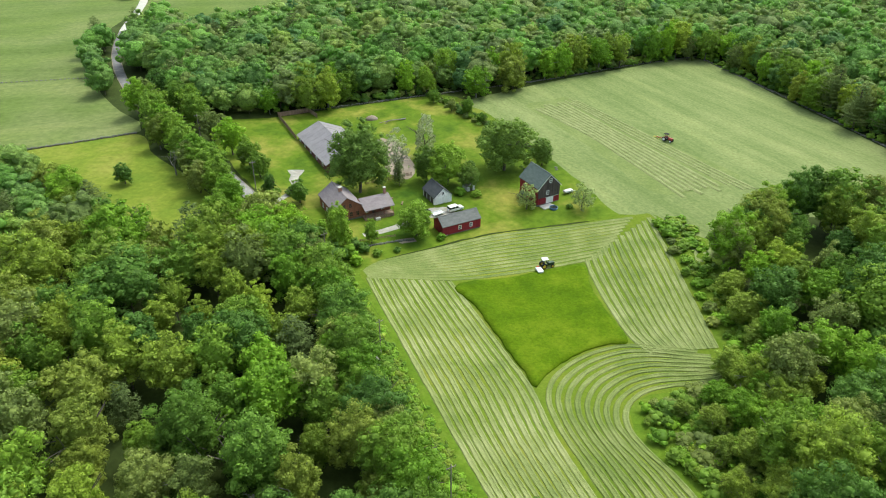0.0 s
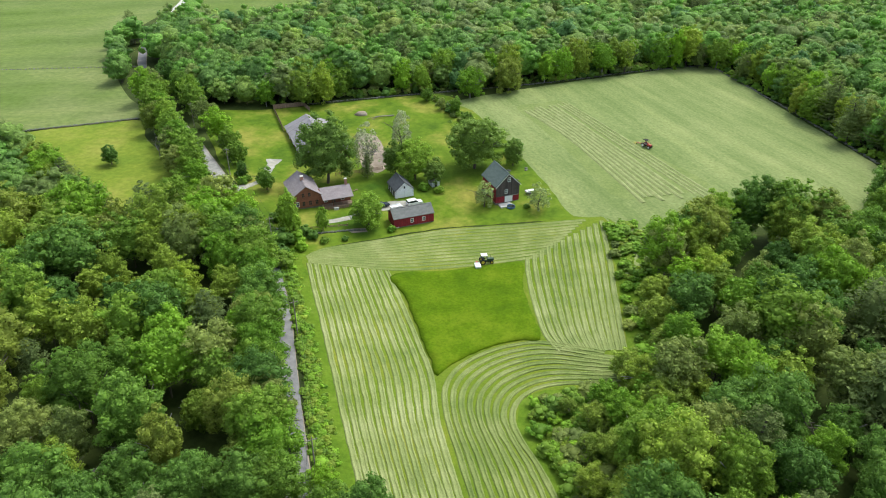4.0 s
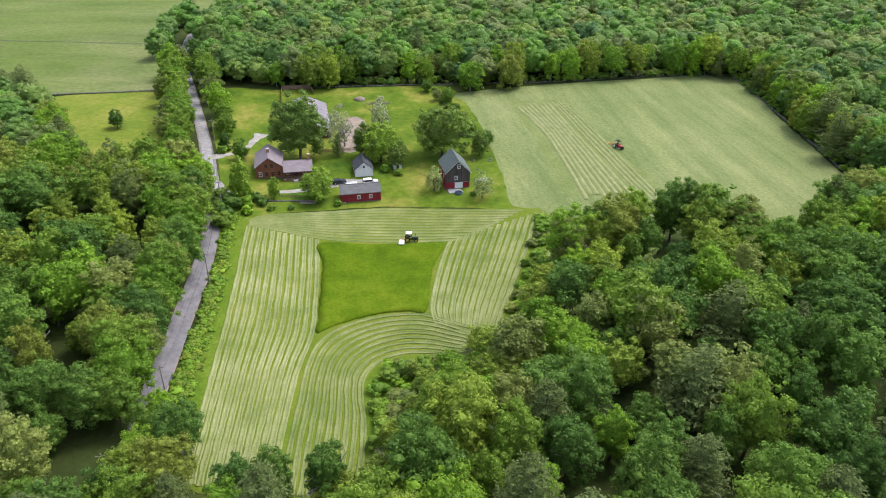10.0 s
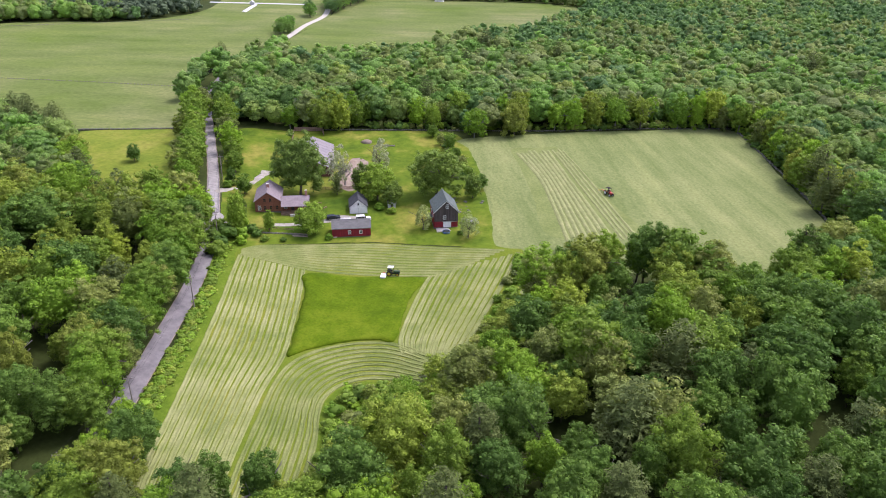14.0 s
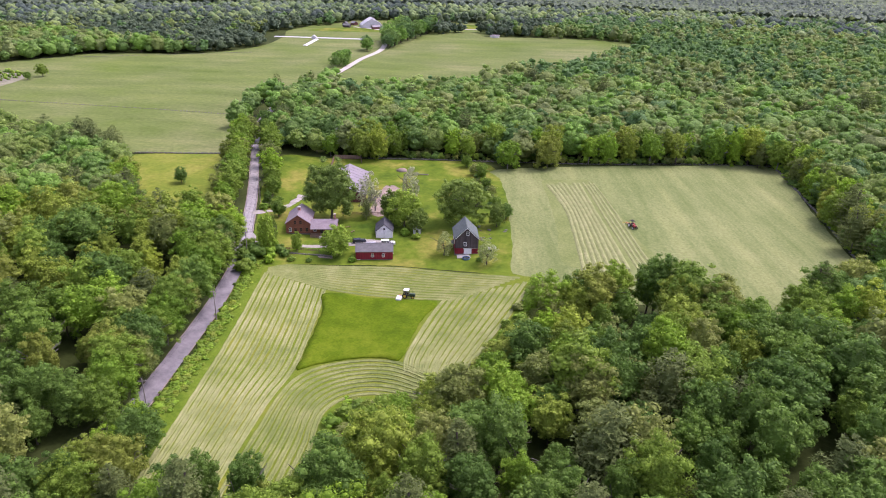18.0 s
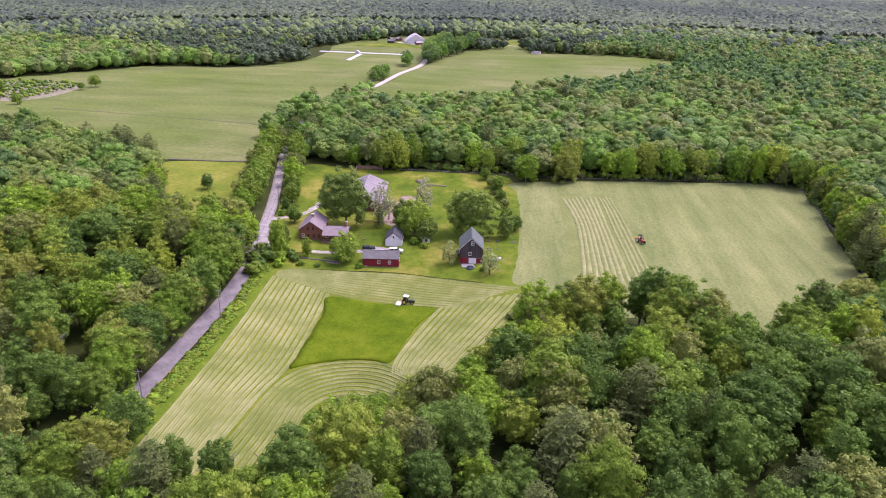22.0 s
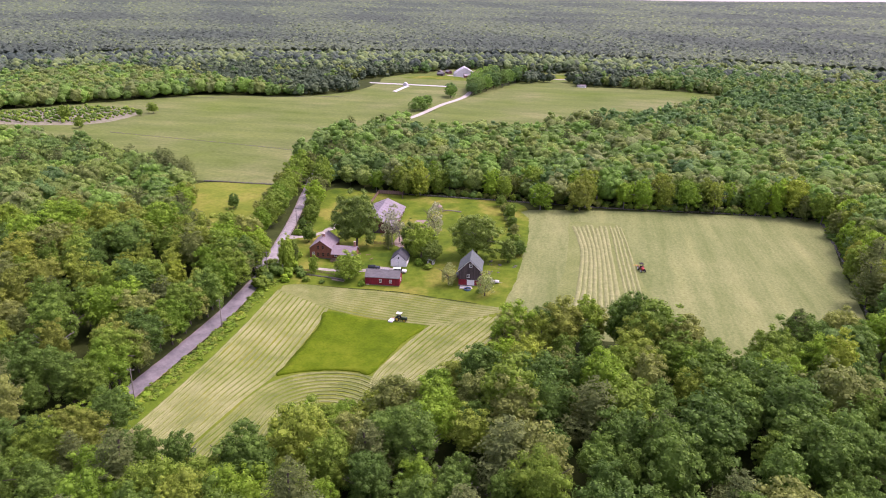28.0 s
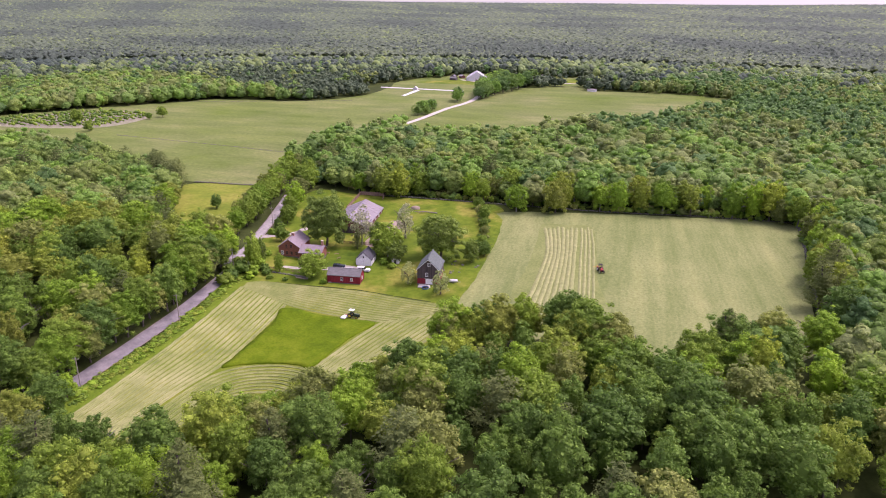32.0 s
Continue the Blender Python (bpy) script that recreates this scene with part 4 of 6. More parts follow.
dist = np.hypot(wx - np.clip(wx, 0, 172), wy - 4)
ALLM = LEAF + [NEEDLES, BARK]
BACKM = HAZED_LEAF + [NEEDLES, BARK]
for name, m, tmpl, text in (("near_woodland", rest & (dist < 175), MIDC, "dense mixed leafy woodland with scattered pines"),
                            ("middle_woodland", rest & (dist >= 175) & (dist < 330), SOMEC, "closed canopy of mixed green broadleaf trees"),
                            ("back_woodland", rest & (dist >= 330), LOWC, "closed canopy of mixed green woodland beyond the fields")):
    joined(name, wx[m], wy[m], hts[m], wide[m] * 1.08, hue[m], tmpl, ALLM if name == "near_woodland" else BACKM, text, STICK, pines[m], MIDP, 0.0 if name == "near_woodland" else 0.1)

# far woods, smaller forms, then a rolling canopy to the horizon
fx, fy = wood_points(-1150, 420, 470, 1250, 10.5)
lx, ly = wood_points(-1150, -620, 190, 470, 10.5)
fx, fy = np.concatenate([fx, lx]), np.concatenate([fy, ly])
k = (fx > -0.93 * (fy + 70)) | (fy > 0.36 * (172 - fx))
k &= (np.hypot(fx + 300, fy - 735) > 62) & (np.hypot(fx + 225, fy - 775) > 45) & ~((np.abs(fx + 300) < 75) & (np.abs(fy - 620) < 75)) & ~((fy < 500) & (fx > 330))
NURSERY = [(-437, 243), (-414, 313), (-382, 327), (-355, 322), (-339, 270), (-399, 228)]
k &= ~inside(NURSERY, fx, fy)
fx, fy = fx[k], fy[k]
FARC = []
for i in range(8):
    r2 = np.random.RandomState(400 + i)
    vs, fs, o = [], [], 0
    for j in range(2):
        v = ICO1[0] * r2.uniform(0.75, 1.2, (len(ICO1[0]), 1)) * (0.27, 0.27, 0.36) + np.append(r2.uniform(-0.15, 0.15, 2), 0.62 + r2.uniform(-0.1, 0.04))
        vs.append(v)
        fs.append(ICO1[1] + o)
        o += len(v)
    FARC.append((np.vstack(vs), np.vstack(fs)))
# the woods go on below and behind the way of the camera
hx, hy = wood_points(-150, 300, -110, 39, 9.6)
joined("hind_woodland", hx, hy, rng.uniform(12, 18, len(hx)), rng.uniform(1.0, 1.25, len(hx)), rng.choice(6, len(hx)), FARC, BACKM, "woodland canopy going on behind the fields", STICK)

fh = rng.uniform(13, 18.5, len(fx))
fd = np.hypot(fx - 120, fy)
dark = np.sin(fx / 61 + 1.3 * np.sin(fy / 83)) * np.sin(fy / 47 + fx / 170) + rng.uniform(-0.6, 0.6, len(fx)) > 0.25
mid = fd + rng.uniform(-120, 120, len(fx)) < 930
FARM = [crown(420 + i, 8, 24, 0.09, ICO1, lump=(0.32, 0.54)) for i in range(6)]
joined("far_field_woodland", fx[mid], fy[mid], fh[mid], rng.uniform(0.95, 1.25, mid.sum()), np.where((fx[mid] < -120) & (rng.uniform(0, 1, mid.sum()) < 0.85), 6, np.where(dark[mid], 1, rng.choice([0, 0, 1, 3, 5], mid.sum()))), FARM, HAZED_LEAF + [HAZED_DEEP, NEEDLES], "mixed green woodland round the far pastures", drop=0.17)
fx, fy, fh, dark, fd = fx[~mid], fy[~mid], fh[~mid], dark[~mid], fd[~mid]
# the haze-coloured canopy is drawn more often farther out
joined("far_woodland", fx, fy, fh, rng.uniform(1.0, 1.35, len(fx)), np.where(dark & (rng.uniform(0, 1, len(fx)) < 0.7), 1, np.where(rng.uniform(850, 1250, len(fx)) < fd, 0, 2)), FARC, [HAZED_MIXED, HAZED_PINE, HAZED_BROADLEAF, HAZED_MIXED], "distant mixed woodland beyond the pastures", drop=0.15)


def canopy():
    """The top of the far forest as a rough sheet, tree by tree."""
    a = np.radians(np.linspace(-16, 76, 640))
    r = 1010 * np.exp(np.linspace(0, math.log(4850 / 1010), 250))
    A, R = np.meshgrid(a, r)
    X = 60 - np.sin(A) * R + rng.uniform(-3, 3, A.shape)
    Y = np.cos(A) * R + rng.uniform(-3, 3, A.shape)
    Z = height(X, Y) + 11 + rng.uniform(0, 1, A.shape) * 5.5
    n = len(a)
    i, j = np.meshgrid(np.arange(n - 1), np.arange(len(r) - 1))
    p = (j * n + i).ravel()
    tris = np.vstack([np.column_stack([p, p + n, p + n + 1]), np.column_stack([p, p + n + 1, p + 1])])
    px, py = X.ravel()[p], Y.ravel()[p]
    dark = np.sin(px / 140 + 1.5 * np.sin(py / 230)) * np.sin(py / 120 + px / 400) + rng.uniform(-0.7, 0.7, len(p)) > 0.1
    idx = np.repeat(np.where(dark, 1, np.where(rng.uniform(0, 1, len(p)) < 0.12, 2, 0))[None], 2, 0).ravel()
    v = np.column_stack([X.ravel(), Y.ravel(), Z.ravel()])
    return tagged(new("forest_canopy", big_mesh("forest_canopy", v, tris, [HAZED_MIXED, HAZED_PINE, HAZED_BROADLEAF], idx, True)), "endless distant forest canopy reaching the horizon", "woodland", "", "stuff")


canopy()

# ---------------------------------------------------------------- farmyard trees
YT = "trees round the farmyard"
plant("crown", 0, YARD_LEAF[0], -25.0, 193.5, 25.5, 1.12, 20, "great dark green shade tree behind the farmhouse", YT, sink=-0.15)
plant("crown", 3, YARD_LEAF[0], 19.6, 209.5, 20.5, 1.42, 80, "broad spreading green tree behind the dark barn", YT, sink=-0.15)
plant("crown", 1, YARD_LEAF[0], 32.0, 212.0, 10.0, 1.1, 140, "small rounded tree at the hayfield edge", YT, sink=-0.15)
plant("crown", 5, YARD_LEAF[1], -7.2, 169.2, 11.4, 1.45, 50, "rounded bright green tree beside the red shed", YT, sink=-0.15)
plant("crown", 8, YARD_LEAF[1], -19.0, 164.0, 8.2, 0.95, 10, "slender young bright green tree by the driveway", YT, sink=-0.15)
plant("crown", 2, YARD_LEAF[1], -26.6, 158.8, 15.0, 0.74, 200, "tall bright green tree on the corner of the lane", YT, sink=-0.15)
plant("crown", 9, YARD_LEAF[0], -29.0, 164.5, 11.5, 0.72, 100, "leafy green tree between lane and house", YT, sink=-0.15)
plant("crown", 6, YARD_LEAF[1], 1.4, 200.0, 15.5, 1.25, 30, "bright green tree behind the white garage", YT, sink=-0.15)
plant("crown", 4, YARD_LEAF[0], -5.2, 202.0, 13.5, 0.95, 75, "deep green tree behind the white garage", YT, sink=-0.15)
plant("crown", 7, YARD_LEAF[0], 7.8, 198.0, 9.5, 1.35, 290, "dense dark green tree over the small shed", YT, sink=-0.15)
plant("thin", 0, PALE_LEAF, -6.0, 219.0, 17.0, 1.0, 30, "pale young-leaved tree on the back lawn", YT, sink=-0.15)
plant("thin", 1, PALE_LEAF, -15.0, 203.0, 17.5, 1.05, 160, "thin pale grey tree just coming into leaf", YT, bark=DEAD, sink=-0.1)
plant("pine", 0, NEEDLES, -13.5, 199.0, 9.5, 0.75, 0, "narrow dark evergreen beside the paddock", YT, "pine_tree")
plant("thin", 0, AIRY_LEAF, 24.3, 184.4, 9.2, 1.5, 45, "grey-green fruit tree beside the barn", YT, sink=-0.15)
plant("thin", 1, AIRY_LEAF, 40.0, 182.5, 9.2, 1.55, 245, "grey-green fruit tree at the barn corner", YT, sink=-0.15)
plant("crown", 8, LEAF[1], -41.5, 184.5, 8.5, 1.4, 60, "dark rounded tree beside the gravel track", YT, sink=-0.15)
for x, y, h, m, i in ((-3.5, 268, 7, 0, 2), (3.3, 259, 6.5, 3, 8), (9, 254.5, 9, 0, 9), (14, 247, 5.5, 0, 1), (32.4, 220, 7, 1, 4), (19, 240, 5, 3, 3), (25, 230, 5, 0, 6)):
    plant("crown", i, LEAF[m], x, y, h, 1.3, x * 31 % 360, "small hedgerow tree between lawn and hayfield", "hedgerow trees")
for x, y, h, m, i in ((-61, 207, 12, 0, 1), (-69, 217, 14, 4, 5), (-78, 228, 13, 3, 2), (-86, 238, 15, 0, 7), (-96, 251, 16, 0, 0), (-70, 195, 15, 0, 3), (-77, 203, 14, 4, 6), (-92, 228, 13, 3, 9),
                      (-101, 238, 15, 0, 4), (-112, 251, 16, 4, 5), (-106, 264, 17, 1, 2), (-82, 213, 13, 0, 1),
                      (-59, 177, 13, 4, 0), (-56.5, 201, 10, 0, 3), (-61.5, 208, 11, 4, 8), (-51.5, 191.5, 7, 1, 9), (-64.5, 186, 14, 0, 4), (-71, 188, 12, 3, 1), (-74.5, 200, 15, 4, 7), (-81, 209, 14, 0, 2), (-89, 221, 15, 0, 3), (-95, 231, 14, 4, 6), (-102, 243, 16, 0, 5), (-110, 256, 15, 3, 0)):
    plant("crown", i, LEAF[m], x, y, h, 1.1, x * 53 % 360, "leafy tree lining the lane", "trees along the lane")
LW = np.array(ROADC[:8], float)
for i, yy in enumerate(np.arange(72, 158, 5.2)):
    x = np.interp(yy, LW[:, 1], LW[:, 0]) - (3.8 if yy < 84 else 4.3) - (i % 3) * 0.7
    plant("crown", i % 8, LEAF[(0, 4, 0, 3, 1)[i % 5]], x, yy + (i % 2) * 1.2, 14.0 + (i * 7 % 5), 1.12, 71 * i, "leafy tree leaning over the lane", "trees along the lane")
for i, (x, y, h) in enumerate(((129, 171, 17), (133, 181, 18), (141, 190, 18), (137, 184, 16), (151, 199, 17), (131, 162, 16), (117, 156, 17), (110, 162, 18), (101, 167, 17), (92, 166, 16), (84, 162, 18), (76, 155, 16), (70, 147, 15), (145, 183, 18), (140, 174, 17))):
    plant("crown", i % 11, LEAF[(0, 1, 3, 1, 4)[i % 5]], x, y, h, 1.1, 97 * i, "broad leafy tree at the hayfield edge", "trees at the hayfield edge")
for i, (x, y, h) in enumerate(((9, 64, 12), (6, 70, 11), (11.5, 58, 14), (3.6, 76, 8.5), (14, 52, 15))):
    plant("crown", i, LEAF[(4, 0, 2)[i % 3]], x, y, h, 1.05, 83 * i, "leafy tree between lane and mown field", "trees along the lane")
for i, k in enumerate(np.linspace(0, 1, 13)):
    x, y = np.interp(k, [0, 0.5, 0.8, 1], [126, 139.5, 148, 154]) + (i % 3), np.interp(k, [0, 0.5, 0.8, 1], [332, 279, 243, 222])
    plant("crown", i % 11, LEAF[(0, 4, 1, 2, 3, 0)[i % 6]], x, y, 14.5 + i * 5 % 4, 1.1, 59 * i, "broad leafy tree over the hayfield wall", "trees in the woods", sink=-0.2)
for i, k in enumerate(np.linspace(0, 1, 21)):
    x, y = np.interp(k, [0, 0.33, 0.6, 1], [-62, -2, 46, 116]), np.interp(k, [0, 0.33, 0.6, 1], [261, 287, 305, 339]) + (i % 3) * 1.3
    plant("crown", (i * 4) % 11, LEAF[(0, 2, 4, 0, 3, 4, 5)[i % 7]], x, y, 13.0 + i * 5 % 6, 1.0, 59 * i, "leafy tree facing the fields at the wood edge", "trees in the woods", sink=-0.2 if i % 3 else None)
plant("crown", 2, LEAF[1], -95, 193, 7.0, 1.35, 30, "low spreading tree standing alone in the weedy meadow", sink=-0.1)

# scrub: between lane and field, along the bay, in the hedgerow
rng2 = np.random.RandomState(9)
n = 0
brush = []


def scrub(i, hue, x, y, h, w):
    brush.append((x, y, h, w, hue))


for yy in np.arange(78, 152, 1.7):
    cx = np.interp(yy, [p[1] for p in ROADC], [p[0] for p in ROADC])
    fxx = np.interp(yy, [55, 67.3, 77.3, 99.7, 124.4, 142.7, 149.5], [19, 14.1, 9.9, 0.7, -9.4, -17.6, -20.5])
    for q in range(11):
        x = rng2.uniform(cx + 3.4, max(cx + 5.0, fxx - (3.0 if q < 8 else 1.8))) if q else cx + 4.0 + rng2.uniform(-0.3, 0.7)
        scrub(n, (4, 0, 0, 4, 2)[n % 5], x, yy + rng2.uniform(-1, 1), rng2.uniform(0.35, 0.9) * (1 if q else 1.4) * (0.6 if q > 7 else 1), rng2.uniform(1.7, 3.2))
        n += 1
for x, y in ((44, 103), (47, 99), (42, 98), (44, 93), (49, 103), (54, 104), (47, 92), (43, 88), (46, 84), (52, 98), (50, 88), (40, 99.5), (40.5, 94.5), (45, 96), (48, 96), (46, 88), (50.5, 92), (43, 101), (51, 84), (53, 93), (46, 104.5), (50, 105), (54, 105.5), (45, 80), (49, 76), (42.5, 91), (55.5, 101), (51, 100), (60.5, 112), (60, 117), (59.8, 127), (60, 137), (59.5, 147), (59.2, 157), (60.5, 166), (61, 122), (60.5, 132), (61, 142), (60.5, 152), (60, 162), (59, 171), (63, 168)):
    shrub(n, LEAF[[0, 3, 4][n % 3]], x, y, rng2.uniform(1.3, 3.4), rng2.uniform(1.2, 1.8), "wild green shrub on the field margin", "field margin scrub")
    n += 1
for k in range(170):
    x, yy = rng2.uniform(37, 60), rng2.uniform(68, 108)
    if away(FIELD, x, yy) > 2.2 and not bool(inside(FIELD, x, yy)):
        scrub(n, (4, 2, 0, 3)[n % 4], x, yy, rng2.uniform(0.9, 2.8), rng2.uniform(1.1, 1.8))
        n += 1
for k in range(110):
    yy = rng2.uniform(110, 177)
    scrub(n, (4, 0, 2)[n % 3], 60.6 + rng2.uniform(0, 1) * np.interp(yy, [112, 178], [6, 7]), yy, rng2.uniform(0.6, 1.9), rng2.uniform(1.4, 2.6))
    n += 1
for k in np.linspace(0, 1, 48):
    x, y = 33 - 37 * k + rng2.uniform(-2, 2), 218 + 56 * k + rng2.uniform(-2, 2)
    shrub(n, LEAF[[0, 1, 3][n % 3]], x, y, rng2.uniform(1.0, 2.6), rng2.uniform(1.0, 1.5), "low hedgerow bush beside the hayfield", "hedgerow bushes")
    n += 1
for k in np.linspace(0, 1, 170):
    x, y = np.interp(k, [0, 0.33, 0.6, 1], [-62, 0, 48, 120]) + rng2.uniform(-1.5, 1.5), np.interp(k, [0, 0.33, 0.6, 1], [257, 283, 301, 335]) + rng2.uniform(-2, 4)
    scrub(n, (1, 0, 3)[n % 3], x, y, rng2.uniform(0.8, 4.0), rng2.uniform(0.9, 1.6))
    n += 1
for k in np.linspace(0, 1, 90):
    x, y = np.interp(k, [0, 0.5, 0.8, 1], [120, 135, 144, 149]) + rng2.uniform(-0.8, 3.5), np.interp(k, [0, 0.5, 0.8, 1], [330, 277, 242, 219]) + rng2.uniform(-1.5, 1.5)
    scrub(n, (1, 0, 4)[n % 3], x, y, rng2.uniform(0.8, 3.4), rng2.uniform(0.9, 1.6))
    n += 1
for x, y, h in ((-30, 151, 4.5), (-27.5, 154.5, 5.5), (-24, 156.5, 4), (-32.5, 157, 4.5), (-20.5, 159.5, 3), (-28, 162, 4.5), (-33, 166, 3.2), (-23.5, 161, 3.4), (-0.5, 168, 2.2), (-24.5, 144.5, 5.0), (-26, 149, 4), (-22, 153, 3), (-17, 158, 2.2), (-12, 160.5, 1.8), (5, 193.5, 3), (10, 192.5, 2.6), (-45, 190, 3), (-50, 187, 3), (-49.5, 190, 2.4), (-52.5, 192, 3), (-33, 171, 2.4), (36.8, 184.3, 1.6)):
    shrub(n, LEAF[[4, 0, 1][n % 3]], x, y, h, 1.2, "leafy garden bush in the farmyard", "farmyard bushes")
    n += 1

for i, (x, y, h) in enumerate(((52, 102, 7), (57, 110, 8), (65.5, 117, 9), (50, 96, 6.5), (55, 97, 9), (49, 89, 6), (53, 87, 8.5), (66, 126, 10), (60, 103, 10), (48, 80, 7), (45, 100, 4.5), (66, 136, 9), (58, 92, 10), (57, 84, 11), (62, 98, 11), (55, 78, 11), (63, 90, 12), (61, 82, 12), (53, 72, 11), (59, 75, 12), (63, 108, 10), (66, 103, 12), (50, 66, 12), (45, 63, 11), (57, 67, 13))):
    plant("crown", i % 8, CORNER_LEAF if i % 4 else LEAF[4], x, y, h, 1.4, 77 * i, "young yellow-green tree filling the field corner", "young trees in the field corner")

bx, by, bh, bw, bi = np.array(brush).T
joined("wild_scrub", bx, by, bh, bw, bi.astype(int), BRUSH, LEAF, "tangled green scrub along lane, field margin and wood edge")

# bare grey trees in the woods
for i, (x, y, h) in enumerate(((-33, 92, 15), (-28, 72, 14), (-44, 118, 14), (-62, 262, 19), (30, 297, 18), (-15, 208, 14), (105, 70, 14), (-82, 200, 12))):
    root = empty("bare_tree", on_land(x, y, 70 * i), "bare grey tree with dead branches among green crowns", "tree", "bare trees")
    root.scale = (h * 1.1, h * 1.1, h)
    b = new("limb_frame", shared("bare", i % 2, DEAD))
    b.parent = root

# ---------------------------------------------------------------- buildings
def window(parent, x, y, z, w, h, face=0, bars=True, frame_mat=None):
    """A window lying on a wall that faces -y (face 0), +x (1), or -x (2)."""
    m = Matrix.Translation((x, y, z)) @ Matrix.Rotation(radians((0, 90, -90)[face]), 4, "Z")
    t = 0.11
    bm = bmesh.new()
    box(bm, -w / 2 - t, w / 2 + t, -0.07, 0.05, h / 2, h / 2 + t)
    box(bm, -w / 2 - t, w / 2 + t, -0.1, 0.05, -h / 2 - t, -h / 2)
    box(bm, -w / 2 - t, -w / 2, -0.07, 0.05, -h / 2, h / 2)
    box(bm, w / 2, w / 2 + t, -0.07, 0.05, -h / 2, h / 2)
    if bars:
        box(bm, -0.03, 0.03, -0.045, 0.03, -h / 2, h / 2)
        box(bm, -w / 2, w / 2, -0.043, 0.028, -0.03, 0.03)
    bm.transform(m)
    win = part("window", bm, frame_mat or TRIM, parent, "small framed window")
    bp = boxed(-w / 2, w / 2, -0.02, 0.0, -h / 2, h / 2)
    bp.transform(m)
    part("pane", bp, GLASS, win)
    return win


def gable(parent, w, d, eave, ridge, wall_mat, roof_mat, base=0.5, base_mat=None, over=0.35, thick=0.18, rake=None):
    """Walls and roof of a gabled building: front at y = 0, ridge along y; or ridge along x when rake is 'x'."""
    bm = bmesh.new()
    if rake == "x":
        prism(bm, [(0, base), (d, base), (d, eave), (d / 2, ridge), (0, eave)], -w / 2, w / 2)
        bm.transform(Matrix(((0, 1, 0, 0), (1, 0, 0, 0), (0, 0, 1, 0), (0, 0, 0, 1))))
        bmesh.ops.recalc_face_normals(bm, faces=bm.faces)
    else:
        prism(bm, [(-w / 2, base), (w / 2, base), (w / 2, eave), (0, ridge), (-w / 2, eave)], 0, d)
    walls = part("wall", bm, wall_mat, parent)
    if base > 0:
        part("foundation", boxed(-w / 2 + 0.04, w / 2 - 0.04, 0.04, d - 0.04, -1.6, base), base_mat or STONE, parent, "rough stone foundation")
    span = d if rake == "x" else w
    run = span / 2 + over
    slope = (ridge - eave) / (span / 2)
    for side in (-1, 1):
        bm = bmesh.new()
        prof = [(0, ridge + 0.02), (side * run, ridge + 0.02 - slope * run), (side * run, ridge + 0.02 - slope * run + thick), (0, ridge + 0.02 + thick)]
        if rake == "x":
            prism(bm, prof, -w / 2 - over, w / 2 + over)
            bm.transform(Matrix(((0, 1, 0, 0), (1, 0, 0, d / 2), (0, 0, 1, 0), (0, 0, 0, 1))))
        else:
            prism(bm, prof, -over, d + over)
        bmesh.ops.recalc_face_normals(bm, faces=bm.faces)
        part("roof", bm, roof_mat, parent)
    # ridge cap and rake boards
    if rake == "x":
        part("ridge_cap", boxed(-w / 2 - over, w / 2 + over, d / 2 - 0.14, d / 2 + 0.14, ridge + thick - 0.06, ridge + thick + 0.06), roof_mat, parent)
    else:
        part("ridge_cap", boxed(-0.14, 0.14, -over, d + over, ridge + thick - 0.06, ridge + thick + 0.06), roof_mat, parent)
    return walls


def place(x, y, dz=0.0):
    return on_land(x, y, ANG, dz)


# red shed: long side to the field
shed = empty("red_shed", place(5.2, 172.2), "long low red board shed with grey shingle roof", "shed")
gable(shed, 11.8, 5.4, 3.0, 4.8, RED, SHINGLE, 0.35, None, 0.22, rake="x")
for x in (-0.6, 2.9):
    window(shed, x, -0.02, 1.75, 0.7, 1.0)
part("door", boxed(-5.2, -4.0, -0.05, 0.0, 0.45, 2.3), RED, shed, "plain red plank door")
part("hatch", boxed(-5.7, -4.5, -0.03, 0.05, -0.3, 0.42), CONCRETE, shed, "pale concrete bulkhead at the foundation")
part("corner_board", boxed(-5.96, -5.84, -0.06, 0.08, 0.45, 2.6), RED, shed)
part("corner_board", boxed(5.84, 5.96, -0.06, 0.08, 0.45, 2.6), RED, shed)
window(shed, 5.92, 2.7, 1.8, 0.7, 0.9, 1)

# white garage
garage = empty("white_garage", place(0.0, 188.0), "white clapboard garage with dark shingle roof", "garage")
gable(garage, 5.8, 7.4, 2.5, 5.0, WHITE, SHINGLE_D, 0.15, CONCRETE, 0.25)
window(garage, 0, -0.02, 3.4, 0.55, 0.8, 0, False)
part("garage_door", boxed(-2.3, -0.15, -0.04, 0.0, 0.15, 2.25, ), TRIM, garage, "white panelled garage door")
part("garage_door", boxed(0.15, 2.3, -0.04, 0.0, 0.15, 2.25), TRIM, garage, "white panelled garage door")
for x in (-1.2, 1.2):
    part("lintel", boxed(x - 1.15, x + 1.15, -0.08, 0.0, 2.27, 2.4), TRIM, garage)
# dark panels on the wall stand in for the shaded inside of open bays
for y in (0.7, 2.9, 5.1):
    bay = part("open_bay", boxed(-2.93, -2.86, y, y + 1.7, 0.2, 2.1), DARKWOOD, garage, "dark panel standing in for the shade of an open bay")
    part("post", boxed(-2.97, -2.87, y + 1.72, y + 1.9, 0.15, 2.2), TRIM, bay)

